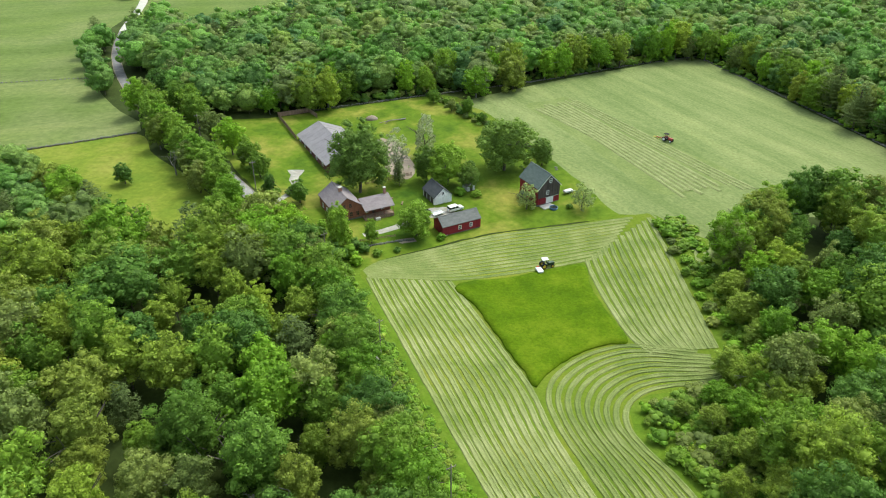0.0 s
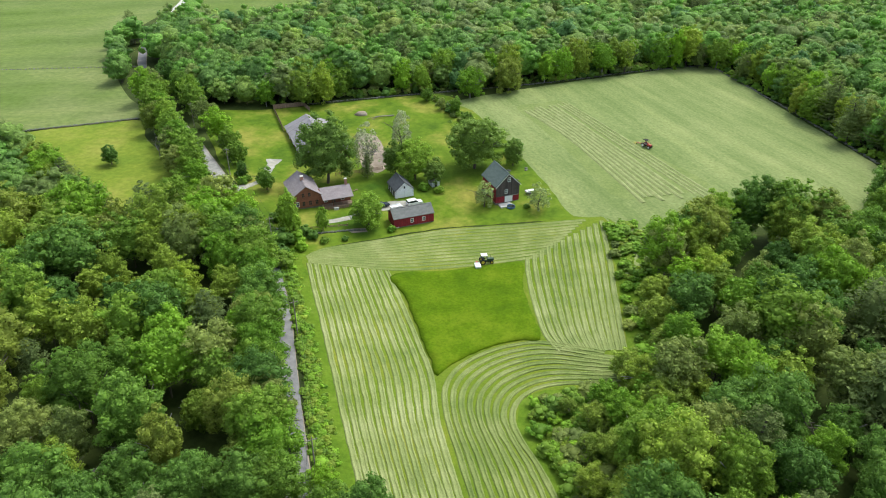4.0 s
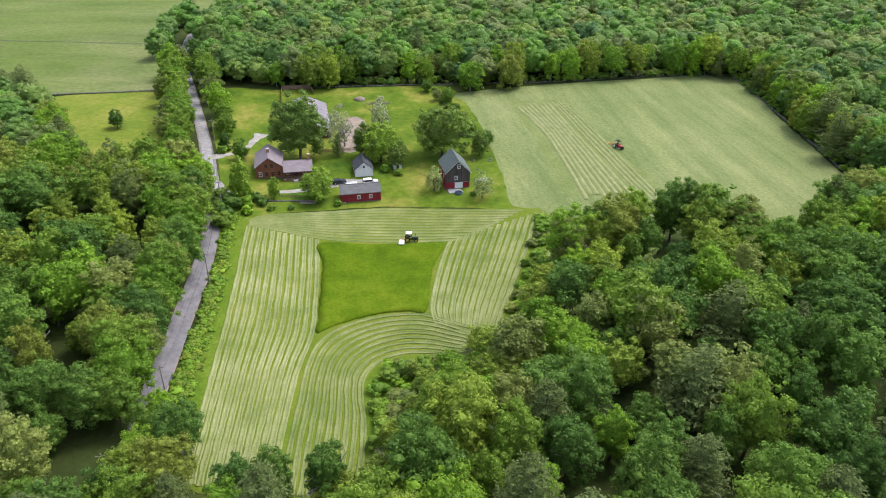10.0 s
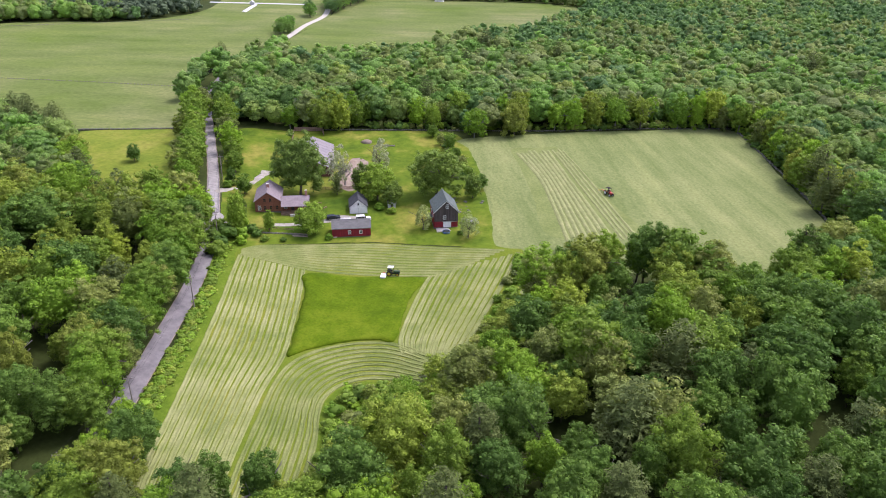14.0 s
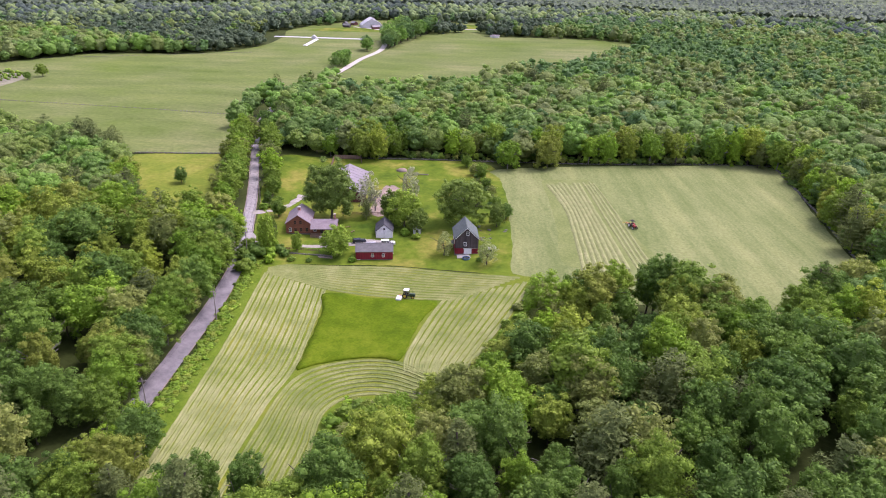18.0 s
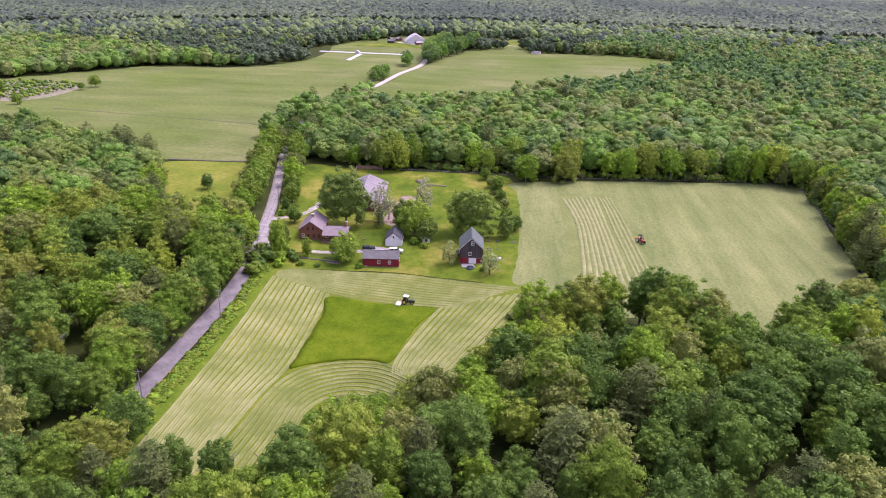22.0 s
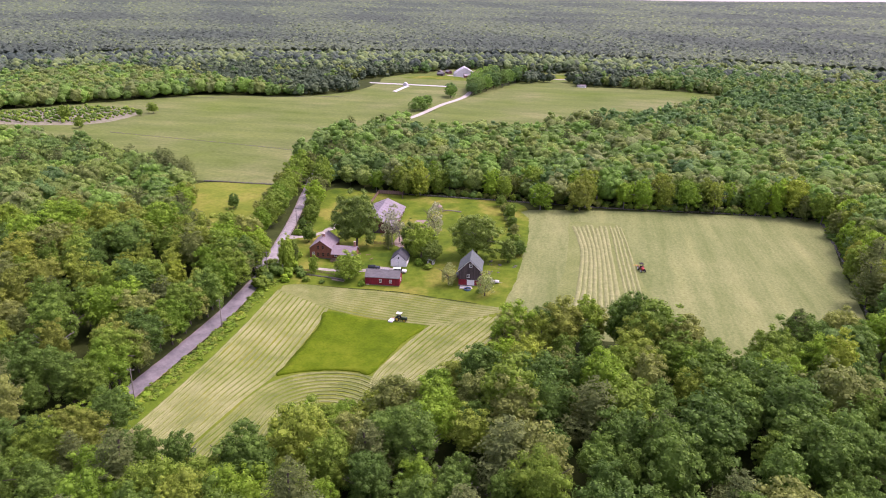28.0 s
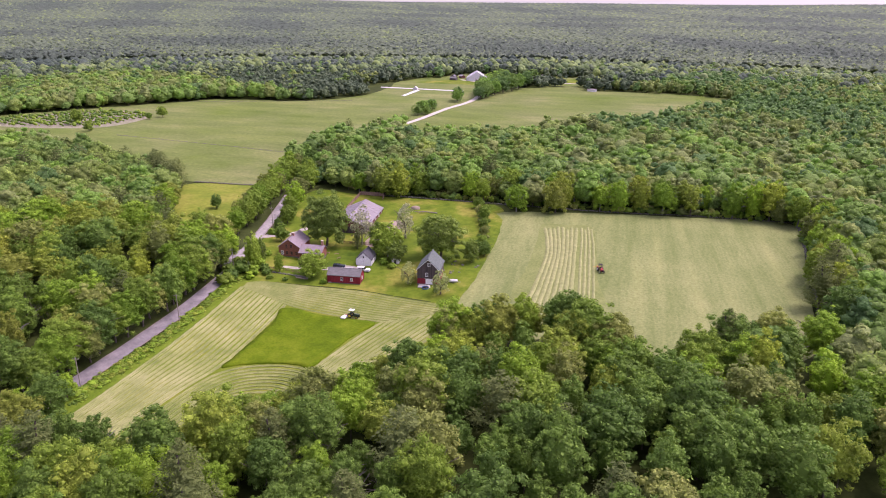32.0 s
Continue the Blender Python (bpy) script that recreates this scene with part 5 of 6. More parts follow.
# dark barn on a stone basement
barn = empty("dark_barn", place(31.0, 187.4), "tall weathered dark board barn with grey-green roof", "barn")
gable(barn, 7.6, 9.6, 5.7, 9.4, DARKWOOD, SHINGLE_G, 2.3, RED, 0.35)
part("foundation", boxed(-3.9, 3.9, -0.1, 9.7, -1.7, 0.35), STONE, barn, "rough stone foundation")
part("sliding_door", boxed(-0.9, 1.6, -0.12, -0.03, 0.3, 2.2), TRIM, barn, "white sliding barn door")
part("door_track", boxed(-1.2, 3.4, -0.16, -0.04, 2.22, 2.32), STEEL, barn)
part("door", boxed(-3.2, -1.6, -0.06, 0.02, 0.3, 2.1), RED, barn, "dark red stable door")
window(barn, -0.5, -0.02, 3.7, 0.75, 1.1)
window(barn, 0.3, -0.02, 7.4, 0.75, 1.1)
for y in (2.5, 6.5):
    window(barn, -3.86, y, 3.6, 0.7, 0.9, 2)
part("side_boarding", boxed(-3.83, -3.78, 0.05, 9.55, 0.36, 5.4), RED, barn, "red painted boards on the long side")
for side in (-1, 1):
    bm = bmesh.new()
    for k in range(2):
        prism(bm, [(0, 9.42), (side * 4.15, 9.42 - 4.04), (side * 4.15, 9.2 - 4.04), (0, 9.2)], -0.4, -0.34) if k == 0 else None
    part("rake_board", bm, TRIM, barn, "white rake board")

# farmhouse with a lower wing
house = empty("farmhouse", place(-26.5, 175.4), "red-brown clapboard farmhouse with mauve shingle roof and wing", "house")
gable(house, 8.2, 11.6, 4.0, 6.9, REDBROWN, SHINGLE_P, 0.4, STONE, 0.35)
for x in (-2.7, -0.9, 1.0, 2.9):
    if x > -2:
        window(house, x, -0.02, 1.7, 0.75, 1.3, 0, True, REDBROWN)
for x in (-0.9, 0.9):
    window(house, x, -0.02, 4.35, 0.7, 1.15, 0, True, REDBROWN)
window(house, -2.7, -0.02, 1.7, 0.75, 1.3)
for y in (2.5, 5.5, 8.8):
    window(house, -4.12, y, 1.8, 0.75, 1.3, 2)
chim = part("chimney", boxed(-0.45, 0.45, 4.6, 5.4, 5.6, 8.1), BRICK, house, "stubby brick chimney")
part("chimney_cap", boxed(-0.52, 0.52, 4.53, 5.47, 8.1, 8.22), CONCRETE, chim)
wing = bmesh.new()
prism(wing, [(0.2, 0.4), (5.2, 0.4), (5.2, 2.7), (2.5, 4.5), (0.2, 2.9)], 4.1, 13.0)
wing.transform(Matrix(((0, 1, 0, 0), (1, 0, 0, 0), (0, 0, 1, 0), (0, 0, 0, 1))))
bmesh.ops.recalc_face_normals(wing, faces=wing.faces)
wingo = part("wing", wing, REDBROWN, house)
for prof in ([(2.5, 4.52), (-2.2, 2.55), (-2.2, 2.7), (2.5, 4.7)], [(2.5, 4.52), (5.6, 2.45), (5.6, 2.63), (2.5, 4.7)]):
    bm = prism(bmesh.new(), prof, 4.3, 13.4)
    bm.transform(Matrix(((0, 1, 0, 0), (1, 0, 0, 0), (0, 0, 1, 0), (0, 0, 0, 1))))
    bmesh.ops.recalc_face_normals(bm, faces=bm.faces)
    part("wing_roof", bm, SHINGLE_P, wingo, "mauve shingle roof over wing and porch")
for x in (4.5, 7.3, 10.1, 12.9):
    part("porch_post", rod(bmesh.new(), (x, -2.0, 0.3), (x, -2.0, 2.6), 0.09), REDBROWN, wingo)
part("porch_floor", boxed(4.2, 13.1, -2.2, 0.2, -0.6, 0.35), FENCEWOOD, wingo, "brown porch deck")
part("porch_rail", boxed(4.5, 12.9, -2.06, -1.98, 1.1, 1.2), FENCEWOOD, wingo)
part("porch_steps", boxed(7.2, 8.6, -3.0, -2.2, -0.6, 0.12), CONCRETE, wingo)
for x in (5.6, 10.6):
    window(house, x, 0.18, 1.7, 0.8, 1.2)
part("porch_door", boxed(7.4, 8.4, 0.13, 0.22, 0.4, 2.4), DARKWOOD, wingo)
ch2 = part("wing_chimney", boxed(12.0, 12.7, 2.2, 2.9, 3.6, 6.4), BRICK, house, "slim pale brick chimney on the wing")
part("chimney_cap", boxed(11.94, 12.76, 2.14, 2.96, 6.4, 6.5), CONCRETE, ch2)
part("foundation", boxed(4.2, 12.9, 0.26, 5.1, -1.4, 0.4), STONE, wingo)

# long shed
longs = empty("long_shed", place(-43.3 + 0.465 * 29, 235.9 - 0.885 * 29, -0.2), "long maroon shed with broad mauve metal roof", "shed")
gable(longs, 15.6, 29, 3.3, 6.7, SHEDWOOD, METALROOF, 0.0, None, 0.5)
for y in np.arange(2.0, 28, 3.4):
    part("roof_seam", prism(bmesh.new(), [(0, 6.9), (8.3, 3.29), (8.3, 3.34), (0, 6.96)], y, y + 0.06), METALROOF, longs)
    part("roof_seam", prism(bmesh.new(), [(0, 6.9), (-8.3, 3.29), (-8.3, 3.34), (0, 6.96)], y, y + 0.06), METALROOF, longs)
part("barn_door", boxed(-2.4, 2.4, -0.1, -0.02, 0.0, 3.0), DARKWOOD, longs, "dark open doorway boards")
for y in (4, 10, 16, 22, 27):
    window(longs, 7.82, y, 1.9, 1.1, 0.8, 1)
    window(longs, -7.82, y, 1.9, 1.1, 0.8, 2)

# little shed under the tree
hut = empty("small_shed", place(8.6, 196.0), "tiny weathered shed half hidden by bushes", "shed")
gable(hut, 2.6, 3.2, 1.8, 2.7, WHITE, SHINGLE_P, 0.1, STONE, 0.25)
part("door", boxed(-0.45, 0.45, -0.04, 0.0, 0.1, 1.7), DARKWOOD, hut, "dark plank door standing open")

# lean-to beside the barn
lean = empty("lean_to", place(25.9, 189.2), "low grey lean-to roof beside the barn", "shed")
bm = prism(bmesh.new(), [(-1.6, 1.9), (1.2, 2.5), (1.2, 2.62), (-1.6, 2.02)], 0, 3.4)
part("roof", bm, SHINGLE_G, lean)
for x, y in ((-1.5, 0.1), (-1.5, 3.3)):
    part("post", rod(bmesh.new(), (x, y, -0.3), (x, y, 1.92), 0.07), FENCEWOOD, lean)
part("wall", boxed(-1.45, 1.1, 3.2, 3.3, -0.3, 1.95), DARKWOOD, lean)


# ---------------------------------------------------------------- fences, walls, poles
def fence(name, pts, h, mat, label, slats=6, solid=False):
    root = empty(name, on_land(*pts[0]), label, "fence")
    inv = root.matrix_world.inverted()
    for (ax, ay), (bx, by) in zip(pts[:-1], pts[1:]):
        L = math.hypot(bx - ax, by - ay)
        n = max(1, round(L / 2.5))
        for i in range(n + 1):
            x, y = ax + (bx - ax) * i / n, ay + (by - ay) * i / n
            z = float(height(x, y))
            bm = rod(bmesh.new(), (x, y, z - 0.3), (x, y, z + h + 0.1), 0.07, seg=6)
            bm.transform(inv)
            part("post", bm, mat, root)
            if i < n:
                x2, y2 = ax + (bx - ax) * (i + 1) / n, ay + (by - ay) * (i + 1) / n
                z2 = float(height(x2, y2))
                for s in range(slats):
                    q = 0.15 + (h - 0.2) * (s + 0.5) / slats
                    th = (h - 0.2) / slats * (0.47 if solid else 0.22)
                    bm = bmesh.new()
                    m = look((x, y, z + q), (x2, y2, z2 + q))
                    d = math.hypot(x2 - x, y2 - y)
                    box(bm, -th, th, -0.02, 0.02, -d, 0)
                    bm.transform(inv @ m @ Matrix.Rotation(radians(90), 4, "Z"))
                    part("slat", bm, mat, root)
    return root


fence("board_fence", [(-50.7, 231.1), (-56, 241.5), (-61, 251.4), (-50.5, 256.5), (-46.5, 251)], 1.9, FENCEWOOD, "tall brown board fence round the pen", 5, True)
fence("paddock_fence", [(-24, 199), (-17, 202.5), (-10, 206)], 1.3, FENCEWOOD, "low brown rail fence behind the house", 3)
fence("garden_fence", [(-29, 160.5), (-24, 163), (-20, 165), (-13, 168)], 0.9, FENCEWOOD, "low wooden rail fence along the bank", 2)


def stone_wall(line, label, seed, wide=0.9, high=0.6, gap=0.42):
    """A dry wall of tumbled stones, heaped along a line."""
    r = np.random.RandomState(seed)
    c = spline(line, gap)
    V, F, o = [], [], 0
    cv, cf = ico(1)
    for x, y in c:
        for q in range(3):
            s = r.uniform(0.16, 0.38)
            px, py = x + r.uniform(-wide / 2, wide / 2), y + r.uniform(-wide / 2, wide / 2)
            v = cv * r.uniform(0.75, 1.2, (len(cv), 1)) * (s * 1.3, s * 1.1, s * 0.8) + (px, py, float(height(px, py)) + r.uniform(0.1, high * 0.8))
            V.append(v)
            F.append(cf + o)
            o += len(v)
    return tagged(new("stone_wall", big_mesh("stone_wall", np.vstack(V), np.vstack(F), [STONE])), label, "wall", "", "stuff")


stone_wall([(-144, 216), (-125, 225), (-107, 234)], "low tumbled fieldstone wall between pasture and meadow", 1)
stone_wall([(-60, 254), (-30, 267), (0, 279), (48, 298), (80, 315), (118, 331)], "low fieldstone wall along the wood edge", 2, 0.8, 0.4, 0.9)
stone_wall([(119, 330), (134, 277), (143, 242), (148, 220)], "low fieldstone wall beside the hayfield", 3, 0.8, 0.4, 0.9)
stone_wall([(-20, 162), (-14, 165), (-8, 167)], "short rough stone retaining wall below the drive", 4, 0.4, 0.28)
for n2, line in enumerate(([(-300, 262), (-250, 275), (-190, 290), (-140, 300)], [(-455, 352), (-380, 416), (-300, 492)])):
    stone_wall(line, "grown-over boundary wall across the pasture", 6 + n2, 0.9, 0.3, 1.6)

poles = []
for x, y in ((6.5, 58), (1.3, 80.5), (-13.2, 119.0), (-29.2, 152), (-56, 192.5), (-83, 229)):
    p = empty("utility_pole", on_land(x, y, 30), "grey wooden utility pole beside the lane", "utility pole", "utility poles")
    part("pole", rod(bmesh.new(), (0, 0, -0.5), (0, 0, 9.2), 0.15, 0.1), POLE, p)
    part("crossarm", boxed(-0.9, 0.9, -0.06, 0.06, 8.5, 8.64), POLE, p)
    for ix in (-0.8, 0.8):
        part("insulator", rod(bmesh.new(), (ix, 0, 8.64), (ix, 0, 8.84), 0.05, 0.03, 6), STEEL, p)
    poles.append((x, y, float(height(x, y))))
for a, b in zip(poles[:-1], poles[1:]):
    for dx, top in ((-0.7, 8.75), (0.7, 8.75), (0.0, 6.9)):
        cu = bpy.data.curves.new("wire", "CURVE")
        cu.dimensions, cu.bevel_depth, cu.bevel_resolution = "3D", 0.018, 0
        sp = cu.splines.new("POLY")
        sp.points.add(10)
        for i in range(11):
            k = i / 10
            sp.points[i].co = (a[0] + (b[0] - a[0]) * k + dx * UX, a[1] + (b[1] - a[1]) * k + dx * UY, a[2] + (b[2] - a[2]) * k + top - 3.2 * k * (1 - k), 1)
        cu.materials.append(RUBBER)
        w = new("wire", cu)
        tagged(w, "thin dark overhead cable between the poles", "cable", "overhead cables")


# ---------------------------------------------------------------- vehicles and machines
def wheel(parent, x, y, r, w, rim_mat, name="wheel"):
    t = bmesh.new()
    bmesh.ops.create_cone(t, cap_ends=True, segments=16, radius1=r, radius2=r, depth=w, matrix=Matrix.Translation((x, y, r)) @ Matrix.Rotation(radians(90), 4, "X"))
    bmesh.ops.bevel(t, geom=[e for e in t.edges if e.calc_face_angle(0) > 1.2], offset=r * 0.12, segments=2, affect="EDGES")
    wh = part(name, t, RUBBER, parent, "black rubber tyre")
    rm = bmesh.new()
    bmesh.ops.create_cone(rm, cap_ends=True, segments=14, radius1=r * 0.58, radius2=r * 0.58, depth=w + 0.03, matrix=Matrix.Translation((x, y, r)) @ Matrix.Rotation(radians(90), 4, "X"))
    part("rim", rm, rim_mat, wh)
    return wh


def car(x, y, turn, paint, label, L=4.9, W=1.9, H=1.8):
    root = empty("car", on_land(x, y, turn, 0.1), label, "car")
    bm = prism(bmesh.new(), [(-L / 2, 0.35), (L / 2, 0.35), (L / 2, 0.85), (L / 2 - 0.25, 1.0), (L * 0.2, 1.08), (-L / 2, 1.1)], -W / 2, W / 2)
    bmesh.ops.bevel(bm, geom=bm.edges[:], offset=0.07, segments=2, affect="EDGES")
    part("body", bm, paint, root)
    bm = prism(bmesh.new(), [(-L / 2 + 0.08, 1.05), (L * 0.2, 1.05), (L * 0.07, H - 0.1), (-L / 2 + 0.25, H - 0.1)], -W / 2 + 0.1, W / 2 - 0.1)
    part("windows", bm, GLASS, root, "dark window band")
    part("roof", boxed(-L / 2 + 0.2, L * 0.09, -W / 2 + 0.1, W / 2 - 0.1, H - 0.12, H, 0.04), paint, root)
    for px in (-L / 2 + 0.45, -0.5, L * 0.09):
        for sy in (-1, 1):
            part("pillar", rod(bmesh.new(), (px, sy * (W / 2 - 0.1), 1.05), (px - 0.06, sy * (W / 2 - 0.12), H - 0.08), 0.05, seg=6), paint, root)
    for sx in (-L * 0.31, L * 0.31):
        for sy in (-W / 2 + 0.08, W / 2 - 0.08):
            wheel(root, sx, sy, 0.36, 0.22, STEEL)
    for sy in (-0.68, 0.68):
        part("headlight", boxed(L / 2 - 0.04, L / 2 + 0.03, sy - 0.18, sy + 0.18, 0.68, 0.84), STEEL, root, "clear headlight")
        part("tail_light", boxed(-L / 2 - 0.03, -L / 2 + 0.04, sy - 0.14, sy + 0.14, 0.75, 1.0), REDPAINT, root, "red tail light")
    return root


car(3.6, 184.0, ANG + 4, CARWHITE, "white utility vehicle parked on the gravel beside the garage")
trailer = empty("flat_trailer", on_land(-1.4, 181.2, ANG + 6), "low white flatbed trailer parked beside the car", "trailer")
part("deck", boxed(-1.7, 1.7, -0.85, 0.85, 0.5, 0.62), CARWHITE, trailer, "white deck")
part("drawbar", boxed(1.7, 2.7, -0.05, 0.05, 0.45, 0.53), STEEL, trailer)
for ys in (-0.88, 0.88):
    part("side_rail", boxed(-1.7, 1.7, ys - 0.03, ys + 0.03, 0.62, 0.9), CARWHITE, trailer)
    wheel(trailer, 0.0, ys, 0.32, 0.18, STEEL)
car(-5.6, 180.8, ANG + 12, CARDARK, "dark blue car parked on the gravel under the tree", 4.5, 1.8, 1.5)


def tractor(x, y, turn, paint, rim, canopy, label):
    root = empty("tractor", on_land(x, y, turn, 0.1), label, "tractor")
    part("hood", boxed(0.3, 2.0, -0.42, 0.42, 0.75, 1.45, 0.1), paint, root)
    part("grille", boxed(1.98, 2.06, -0.34, 0.34, 0.8, 1.35), RUBBER, root)
    part("chassis", boxed(-1.0, 1.9, -0.28, 0.28, 0.5, 0.8, 0.03), RUBBER, root)
    part("fender", boxed(-1.5, -0.2, -0.95, -0.5, 1.3, 1.42, 0.04), paint, root)
    part("fender", boxed(-1.5, -0.2, 0.5, 0.95, 1.3, 1.42, 0.04), paint, root)
    part("seat", boxed(-1.0, -0.5, -0.25, 0.25, 1.05, 1.5, 0.06), RUBBER, root)
    part("exhaust", rod(bmesh.new(), (1.3, 0.25, 1.4), (1.3, 0.25, 2.2), 0.04), RUBBER, root)
    for sx in (-1.25, 0.25):
        for sy in (-0.6, 0.6):
            part("canopy_post", rod(bmesh.new(), (sx, sy, 1.3), (sx, sy, 2.5), 0.045), RUBBER, root)
    part("canopy", boxed(-1.35, 0.3, -0.7, 0.7, 2.48, 2.6, 0.05), canopy, root, "flat canopy roof")
    part("steering_wheel", rod(bmesh.new(), (0.05, 0, 1.5), (0.0, 0, 1.55), 0.2, 0.2, 12), RUBBER, root)
    for sy in (-0.8, 0.8):
        wheel(root, -0.9, sy, 0.78, 0.42, rim, "rear_wheel")
        wheel(root, 1.45, sy * 0.85, 0.5, 0.28, rim, "front_wheel")
    return root


tractor(26.5, 154.9, 15, GREENPAINT, YELLOWPAINT, TRIM, "dark green tractor with white canopy mowing beside tall grass")
mower = empty("disc_mower", on_land(24.5, 153.0, 15, 0.1), "white-shielded disc mower behind the tractor", "mower")
part("cutter_bar", boxed(-0.5, 0.5, -1.3, 0.9, 0.12, 0.28, 0.03), STEEL, mower)
part("shield", boxed(-0.75, 0.75, -1.4, 0.9, 0.35, 0.85, 0.12), TRIM, mower, "white canvas shield")
part("hitch", rod(bmesh.new(), (0.4, 0.8, 0.55), (1.5, 1.3, 0.7), 0.07), REDPAINT, mower)
part("gearbox", boxed(-0.25, 0.25, 0.9, 1.4, 0.4, 0.9, 0.05), REDPAINT, mower, "red gearbox housing")
tractor(76.5, 227.5, -48, REDPAINT, TRIM, RUBBER, "red tractor working across the hayfield")
rake = empty("hay_rake", on_land(74.4, 229.8, -48, 0.1), "rotary hay rake behind the red tractor", "hay rake")
part("rake_frame", boxed(-1.2, 0.8, -0.12, 0.12, 0.55, 0.7), REDPAINT, rake)
for k in range(9):
    a = radians(40 * k)
    part("tine_arm", rod(bmesh.new(), (-0.9, 0, 0.5), (-0.9 + 1.5 * math.cos(a), 1.5 * math.sin(a), 0.42), 0.035, seg=5), YELLOWPAINT, rake)
for sy in (-0.5, 0.5):
    wheel(rake, -0.9, sy, 0.22, 0.14, TRIM)

# things lying about the yard
pool = empty("water_tub", on_land(32.2, 184.3, ANG), "round blue plastic tub in front of the barn", "tub")
bm = bmesh.new()
bmesh.ops.create_cone(bm, cap_ends=False, segments=24, radius1=1.15, radius2=1.25, depth=0.55, matrix=Matrix.Translation((0, 0, 0.3)))
bmesh.ops.solidify(bm, geom=bm.faces[:], thickness=0.06)
part("rim", bm, BLUE, pool)
bm = bmesh.new()
bmesh.ops.create_circle(bm, cap_ends=True, segments=24, radius=1.17, matrix=Matrix.Translation((0, 0, 0.42)))
part("water", bm, WATER, pool)
trailer = empty("covered_trailer", on_land(37.6, 193.0, ANG), "small trailer under a crumpled white cover", "trailer")
bm = boxed(-1.5, 1.5, -0.7, 0.7, 0.45, 1.15, 0.2)
part("cover", bm, PLASTIC, trailer, "crumpled white tarpaulin")
part("drawbar", rod(bmesh.new(), (1.4, 0, 0.45), (2.6, 0, 0.4), 0.05), STEEL, trailer)
for sy in (-0.75, 0.75):
    wheel(trailer, 0, sy, 0.3, 0.16, STEEL)
slab = tagged(new("barn_apron", boxed_mesh := bpy.data.meshes.new("barn_apron")), "worn concrete apron before the barn door", "slab")
bm = boxed(-3.2, 3.6, -2.6, -0.15, -0.3, 0.1, 0.03)
bm.to_mesh(boxed_mesh)
bm.free()
boxed_mesh.materials.append(CONCRETE)
slab.matrix_world = place(31.0, 187.4)
heap = tagged(new("manure_heap", mesh_of("manure_heap", ICO2[0] * np.random.RandomState(3).uniform(0.8, 1.15, (len(ICO2[0]), 1)) * (2.6, 1.8, 1.4), ICO2[1].tolist(), [DIRT], True)), "brown heap of earth and manure on the grass", "heap")
heap.matrix_world = on_land(-26.5, 251, 20)
log = new("fallen_log", big_mesh("fallen_log", *limb_tree(77, 1, 2, 0.03, 0.9), [DEAD]))
log.matrix_world = on_land(-14, 251, 0, 0.25) @ pose(0, 0, 0, 88, 0, -62) @ Matrix.Scale(9, 4)
tagged(log, "long pale fallen log on the back lawn", "log")
for i, (x, y) in enumerate(((-19, 188), (-15.5, 189.5), (-12, 187))):
    t = empty("picnic_bench", on_land(x, y, 25 + 30 * i), "weathered wooden bench behind the house", "bench", "benches behind the house")
    part("seat", boxed(-0.9, 0.9, -0.2, 0.2, 0.42, 0.48), FENCEWOOD, t)
    part("leg", boxed(-0.75, -0.65, -0.18, 0.18, -0.1, 0.42), FENCEWOOD, t)
    part("leg", boxed(0.65, 0.75, -0.18, 0.18, -0.1, 0.42), FENCEWOOD, t)
rr = np.random.RandomState(12)
for i in range(14):
    x, y = 31 + rr.uniform(-6, 6), 203 + rr.uniform(-8, 8)
    s = rr.uniform(0.25, 0.6)
    ob = new("boulder", mesh_of("boulder", ICO2[0] * rr.uniform(0.8, 1.15, (len(ICO2[0]), 1)) * (s * 1.4, s, s * 0.6), ICO2[1].tolist(), [STONE], True))
    ob.matrix_world = on_land(x, y, rr.uniform(0, 360), 0.05)
    tagged(ob, "pale fieldstone boulder lying in the grass", "boulder", "boulders behind the barn")

# ---------------------------------------------------------------- the far farm
dome = empty("greenhouse", on_land(-312, 716, 35), "large rounded white greenhouse on the far farm", "greenhouse")
arc = [(12.5 * math.cos(a), 5.6 * math.sin(a) ** 0.7 + 4.4 * max(0.0, 1 - abs(math.cos(a)) * 1.25) ** 1.1) for a in np.linspace(0, math.pi, 17)]
part("film", prism(bmesh.new(), arc, -10, 14), PLASTIC, dome)
for y in np.arange(-10.1, 14.3, 4.0):
    part("hoop", prism(bmesh.new(), [(x * 1.012, z * 1.012) for x, z in arc] + [(x * 0.98, z * 0.98) for x, z in arc[::-1]], y, y + 0.2), STEEL, dome)
part("door", boxed(-2.2, 2.2, -10.15, -10.02, 0, 4), STEEL, dome)
dome2 = copy_thing(dome, on_land(-292, 738, 35))
dome2.scale = (0.5, 0.5, 0.55)
fh2 = empty("far_house", on_land(-244, 757, 40), "grey-roofed house on the far farm", "house")
gable(fh2, 9, 16, 3.2, 6.2, SHEDWOOD, SHINGLE_P, 0.2, STONE, 0.4)
for x in (-2, 2):
    window(fh2, x, -0.02, 1.8, 1.0, 1.2)
fs2 = empty("far_shed", on_land(-158, 702, 10), "long low white shed at the meadow edge", "shed")
gable(fs2, 9, 4.0, 1.7, 2.6, WHITE, METALROOF, 0.0, None, 0.3, rake="x")
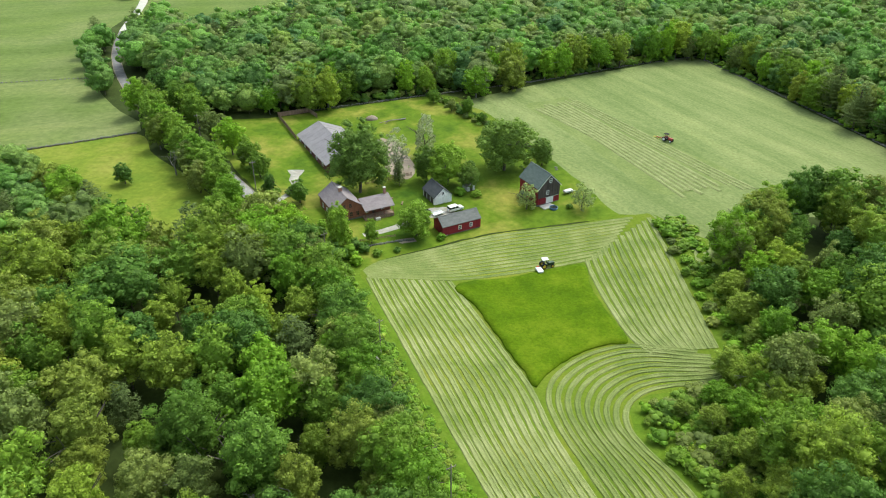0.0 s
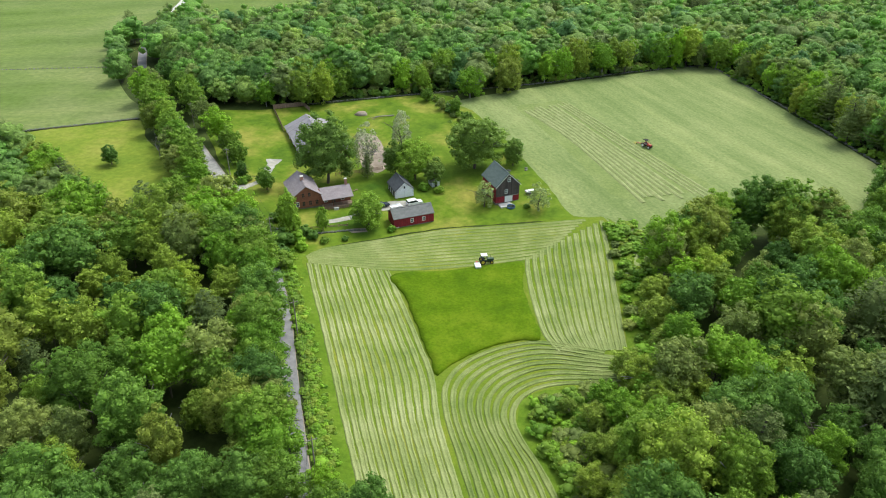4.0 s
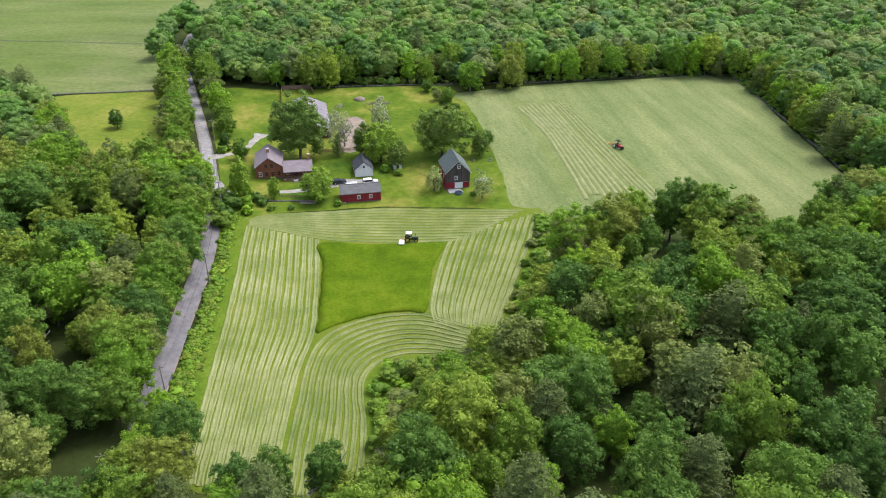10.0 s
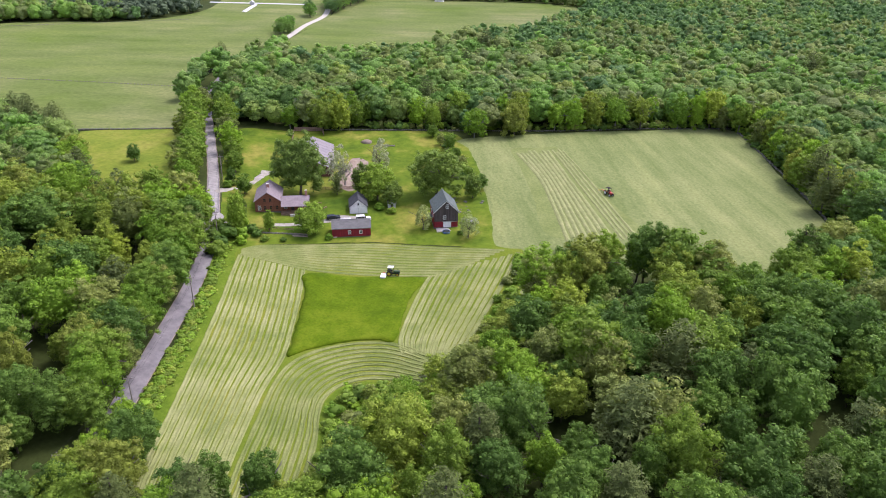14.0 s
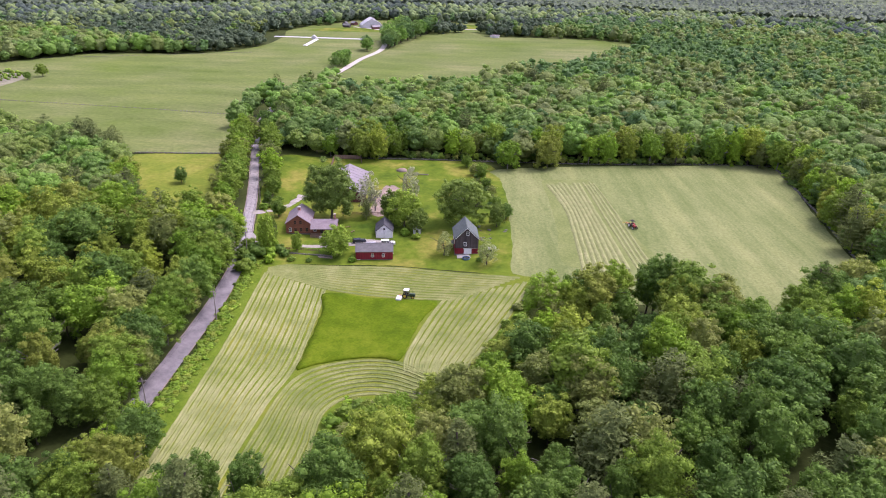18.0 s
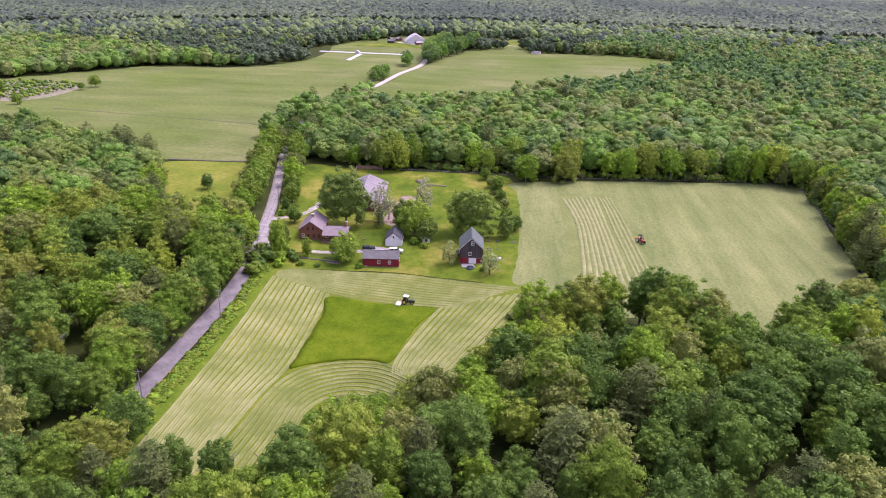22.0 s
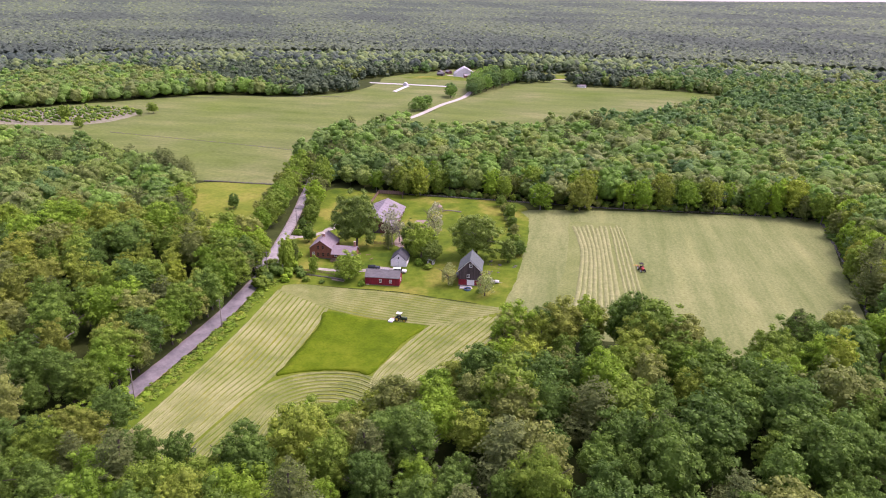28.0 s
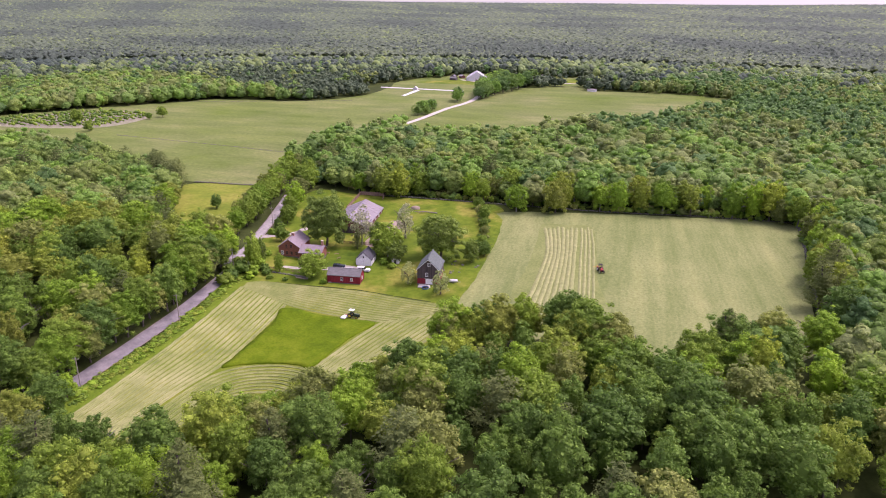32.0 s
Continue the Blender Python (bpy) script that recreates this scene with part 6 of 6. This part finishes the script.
for i, (x, y) in enumerate(((-345, 712), (-336, 722), (-330, 700), (-296, 705))):
    s = empty("far_outbuilding", on_land(x, y, 20 + 40 * i), "small dark farm outbuilding far away", "shed", "far outbuildings")
    gable(s, 5, 8, 2.4, 4.0, (DARKWOOD, SHEDWOOD)[i % 2], (SHINGLE, METALROOF)[i % 2], 0.0, None, 0.3)
ribbon("far_farm_road", [(-245, 655), (-272, 690), (-296, 700), (-330, 708)], [5, 5, 6, 5], DUST, 0.12, "pale farm road to the greenhouse", "road")
patch("ground_far_farm", [(-372, 668), (-300, 640), (-262, 690), (-236, 700), (-180, 690), (-160, 745), (-178, 815), (-240, 826), (-300, 800), (-362, 775)], PASTURE, 0.04, 14, "rough grass round the far farm buildings", 8)
patch("ground_far_crop", [(-352, 650), (-290, 672), (-262, 700), (-300, 712), (-340, 690)], LAWN, 0.1, 10, "bright green crop field on the far farm", 8)
for i, (a, b) in enumerate((((-350, 590), (-262, 618)), ((-285, 548), (-303, 594)))):
    ribbon("row_cover", [a, ((a[0] + b[0]) / 2, (a[1] + b[1]) / 2), b], [4.6, 4.6], PLASTIC, 0.12, "long strip of white row cover over crops", "row cover", "", 0.5, 6.0, 7, 0.15)
hs = empty("field_shelter", on_land(-305, 592, 30), "small pale field shelter beside the row covers", "shed")
gable(hs, 4, 6, 2.2, 3.4, STEEL, PLASTIC, 0.0, None, 0.3)
patch("ground_far_lawn", [(-228, 800), (-205, 790), (-200, 765), (-225, 758), (-238, 775)], LAWN, 0.12, 8, "round lawn inside the far drive", 6)
ribbon("far_drive", [(-242, 745), (-222, 752), (-198, 760), (-196, 792), (-215, 806)], [4, 4, 4], DUST, 0.13, "pale gravel drive round the far lawn", "road")
# groups of trees beside the far road
for i, (x, y, h) in enumerate(((-196, 462, 11), (-199, 472, 13), (-204, 482, 12), (-192, 470, 9), (-218, 547, 10), (-224, 556, 11), (-221, 590, 14), (-226, 601, 15), (-232, 612, 14), (-214, 585, 12), (-238, 622, 15), (-228, 630, 15), (-236, 640, 16), (-246, 652, 16), (-240, 662, 17), (-250, 672, 17), (-254, 684, 16), (-213, 575, 11), (-216, 594, 13), (-219, 612, 14), (-222, 632, 14), (-224, 652, 15), (-227, 670, 15), (-230, 690, 15), (-235, 710, 16), (-206, 492, 12), (-210, 500, 10))):
    plant("crown", i % 8, HAZED_LEAF[[0, 4, 1][i % 3]], x, y, h * (1.0 if y < 540 else 1.3), 1.4, 47 * i, "roadside tree far across the pastures", "trees by the far road")
for i, (x, y, h) in enumerate(((-346, 326, 11), (-344, 313, 7), (-366, 268, 13), (-371, 272, 10), (-330, 258, 9))):
    plant("crown", i % 8, LEAF[i % 2], x, y, h, 1.3, 61 * i, "lone tree beside the tree nursery", "trees by the nursery")
nx, ny = np.meshgrid(np.arange(-440, -335, 3.4), np.arange(228, 328, 5.5))
nx, ny = nx.ravel() + rr.uniform(-0.6, 0.6, nx.size), ny.ravel() + rr.uniform(-0.6, 0.6, nx.size)
kk = inside(NURSERY, nx, ny)
nx, ny = nx[kk], ny[kk]
patch("ground_nursery", NURSERY, NURSERY_SOIL, 0.09, 8, "pale bare soil between the rows of the tree nursery", 6)
joined("nursery_rows", nx, ny, rr.uniform(1.6, 3.8, len(nx)), rr.uniform(1.2, 1.6, len(nx)), rr.choice(2, len(nx)), FARC, [LEAF[1], LEAF[0], HAZED_MIXED], "rows of small nursery shrubs and conifers")
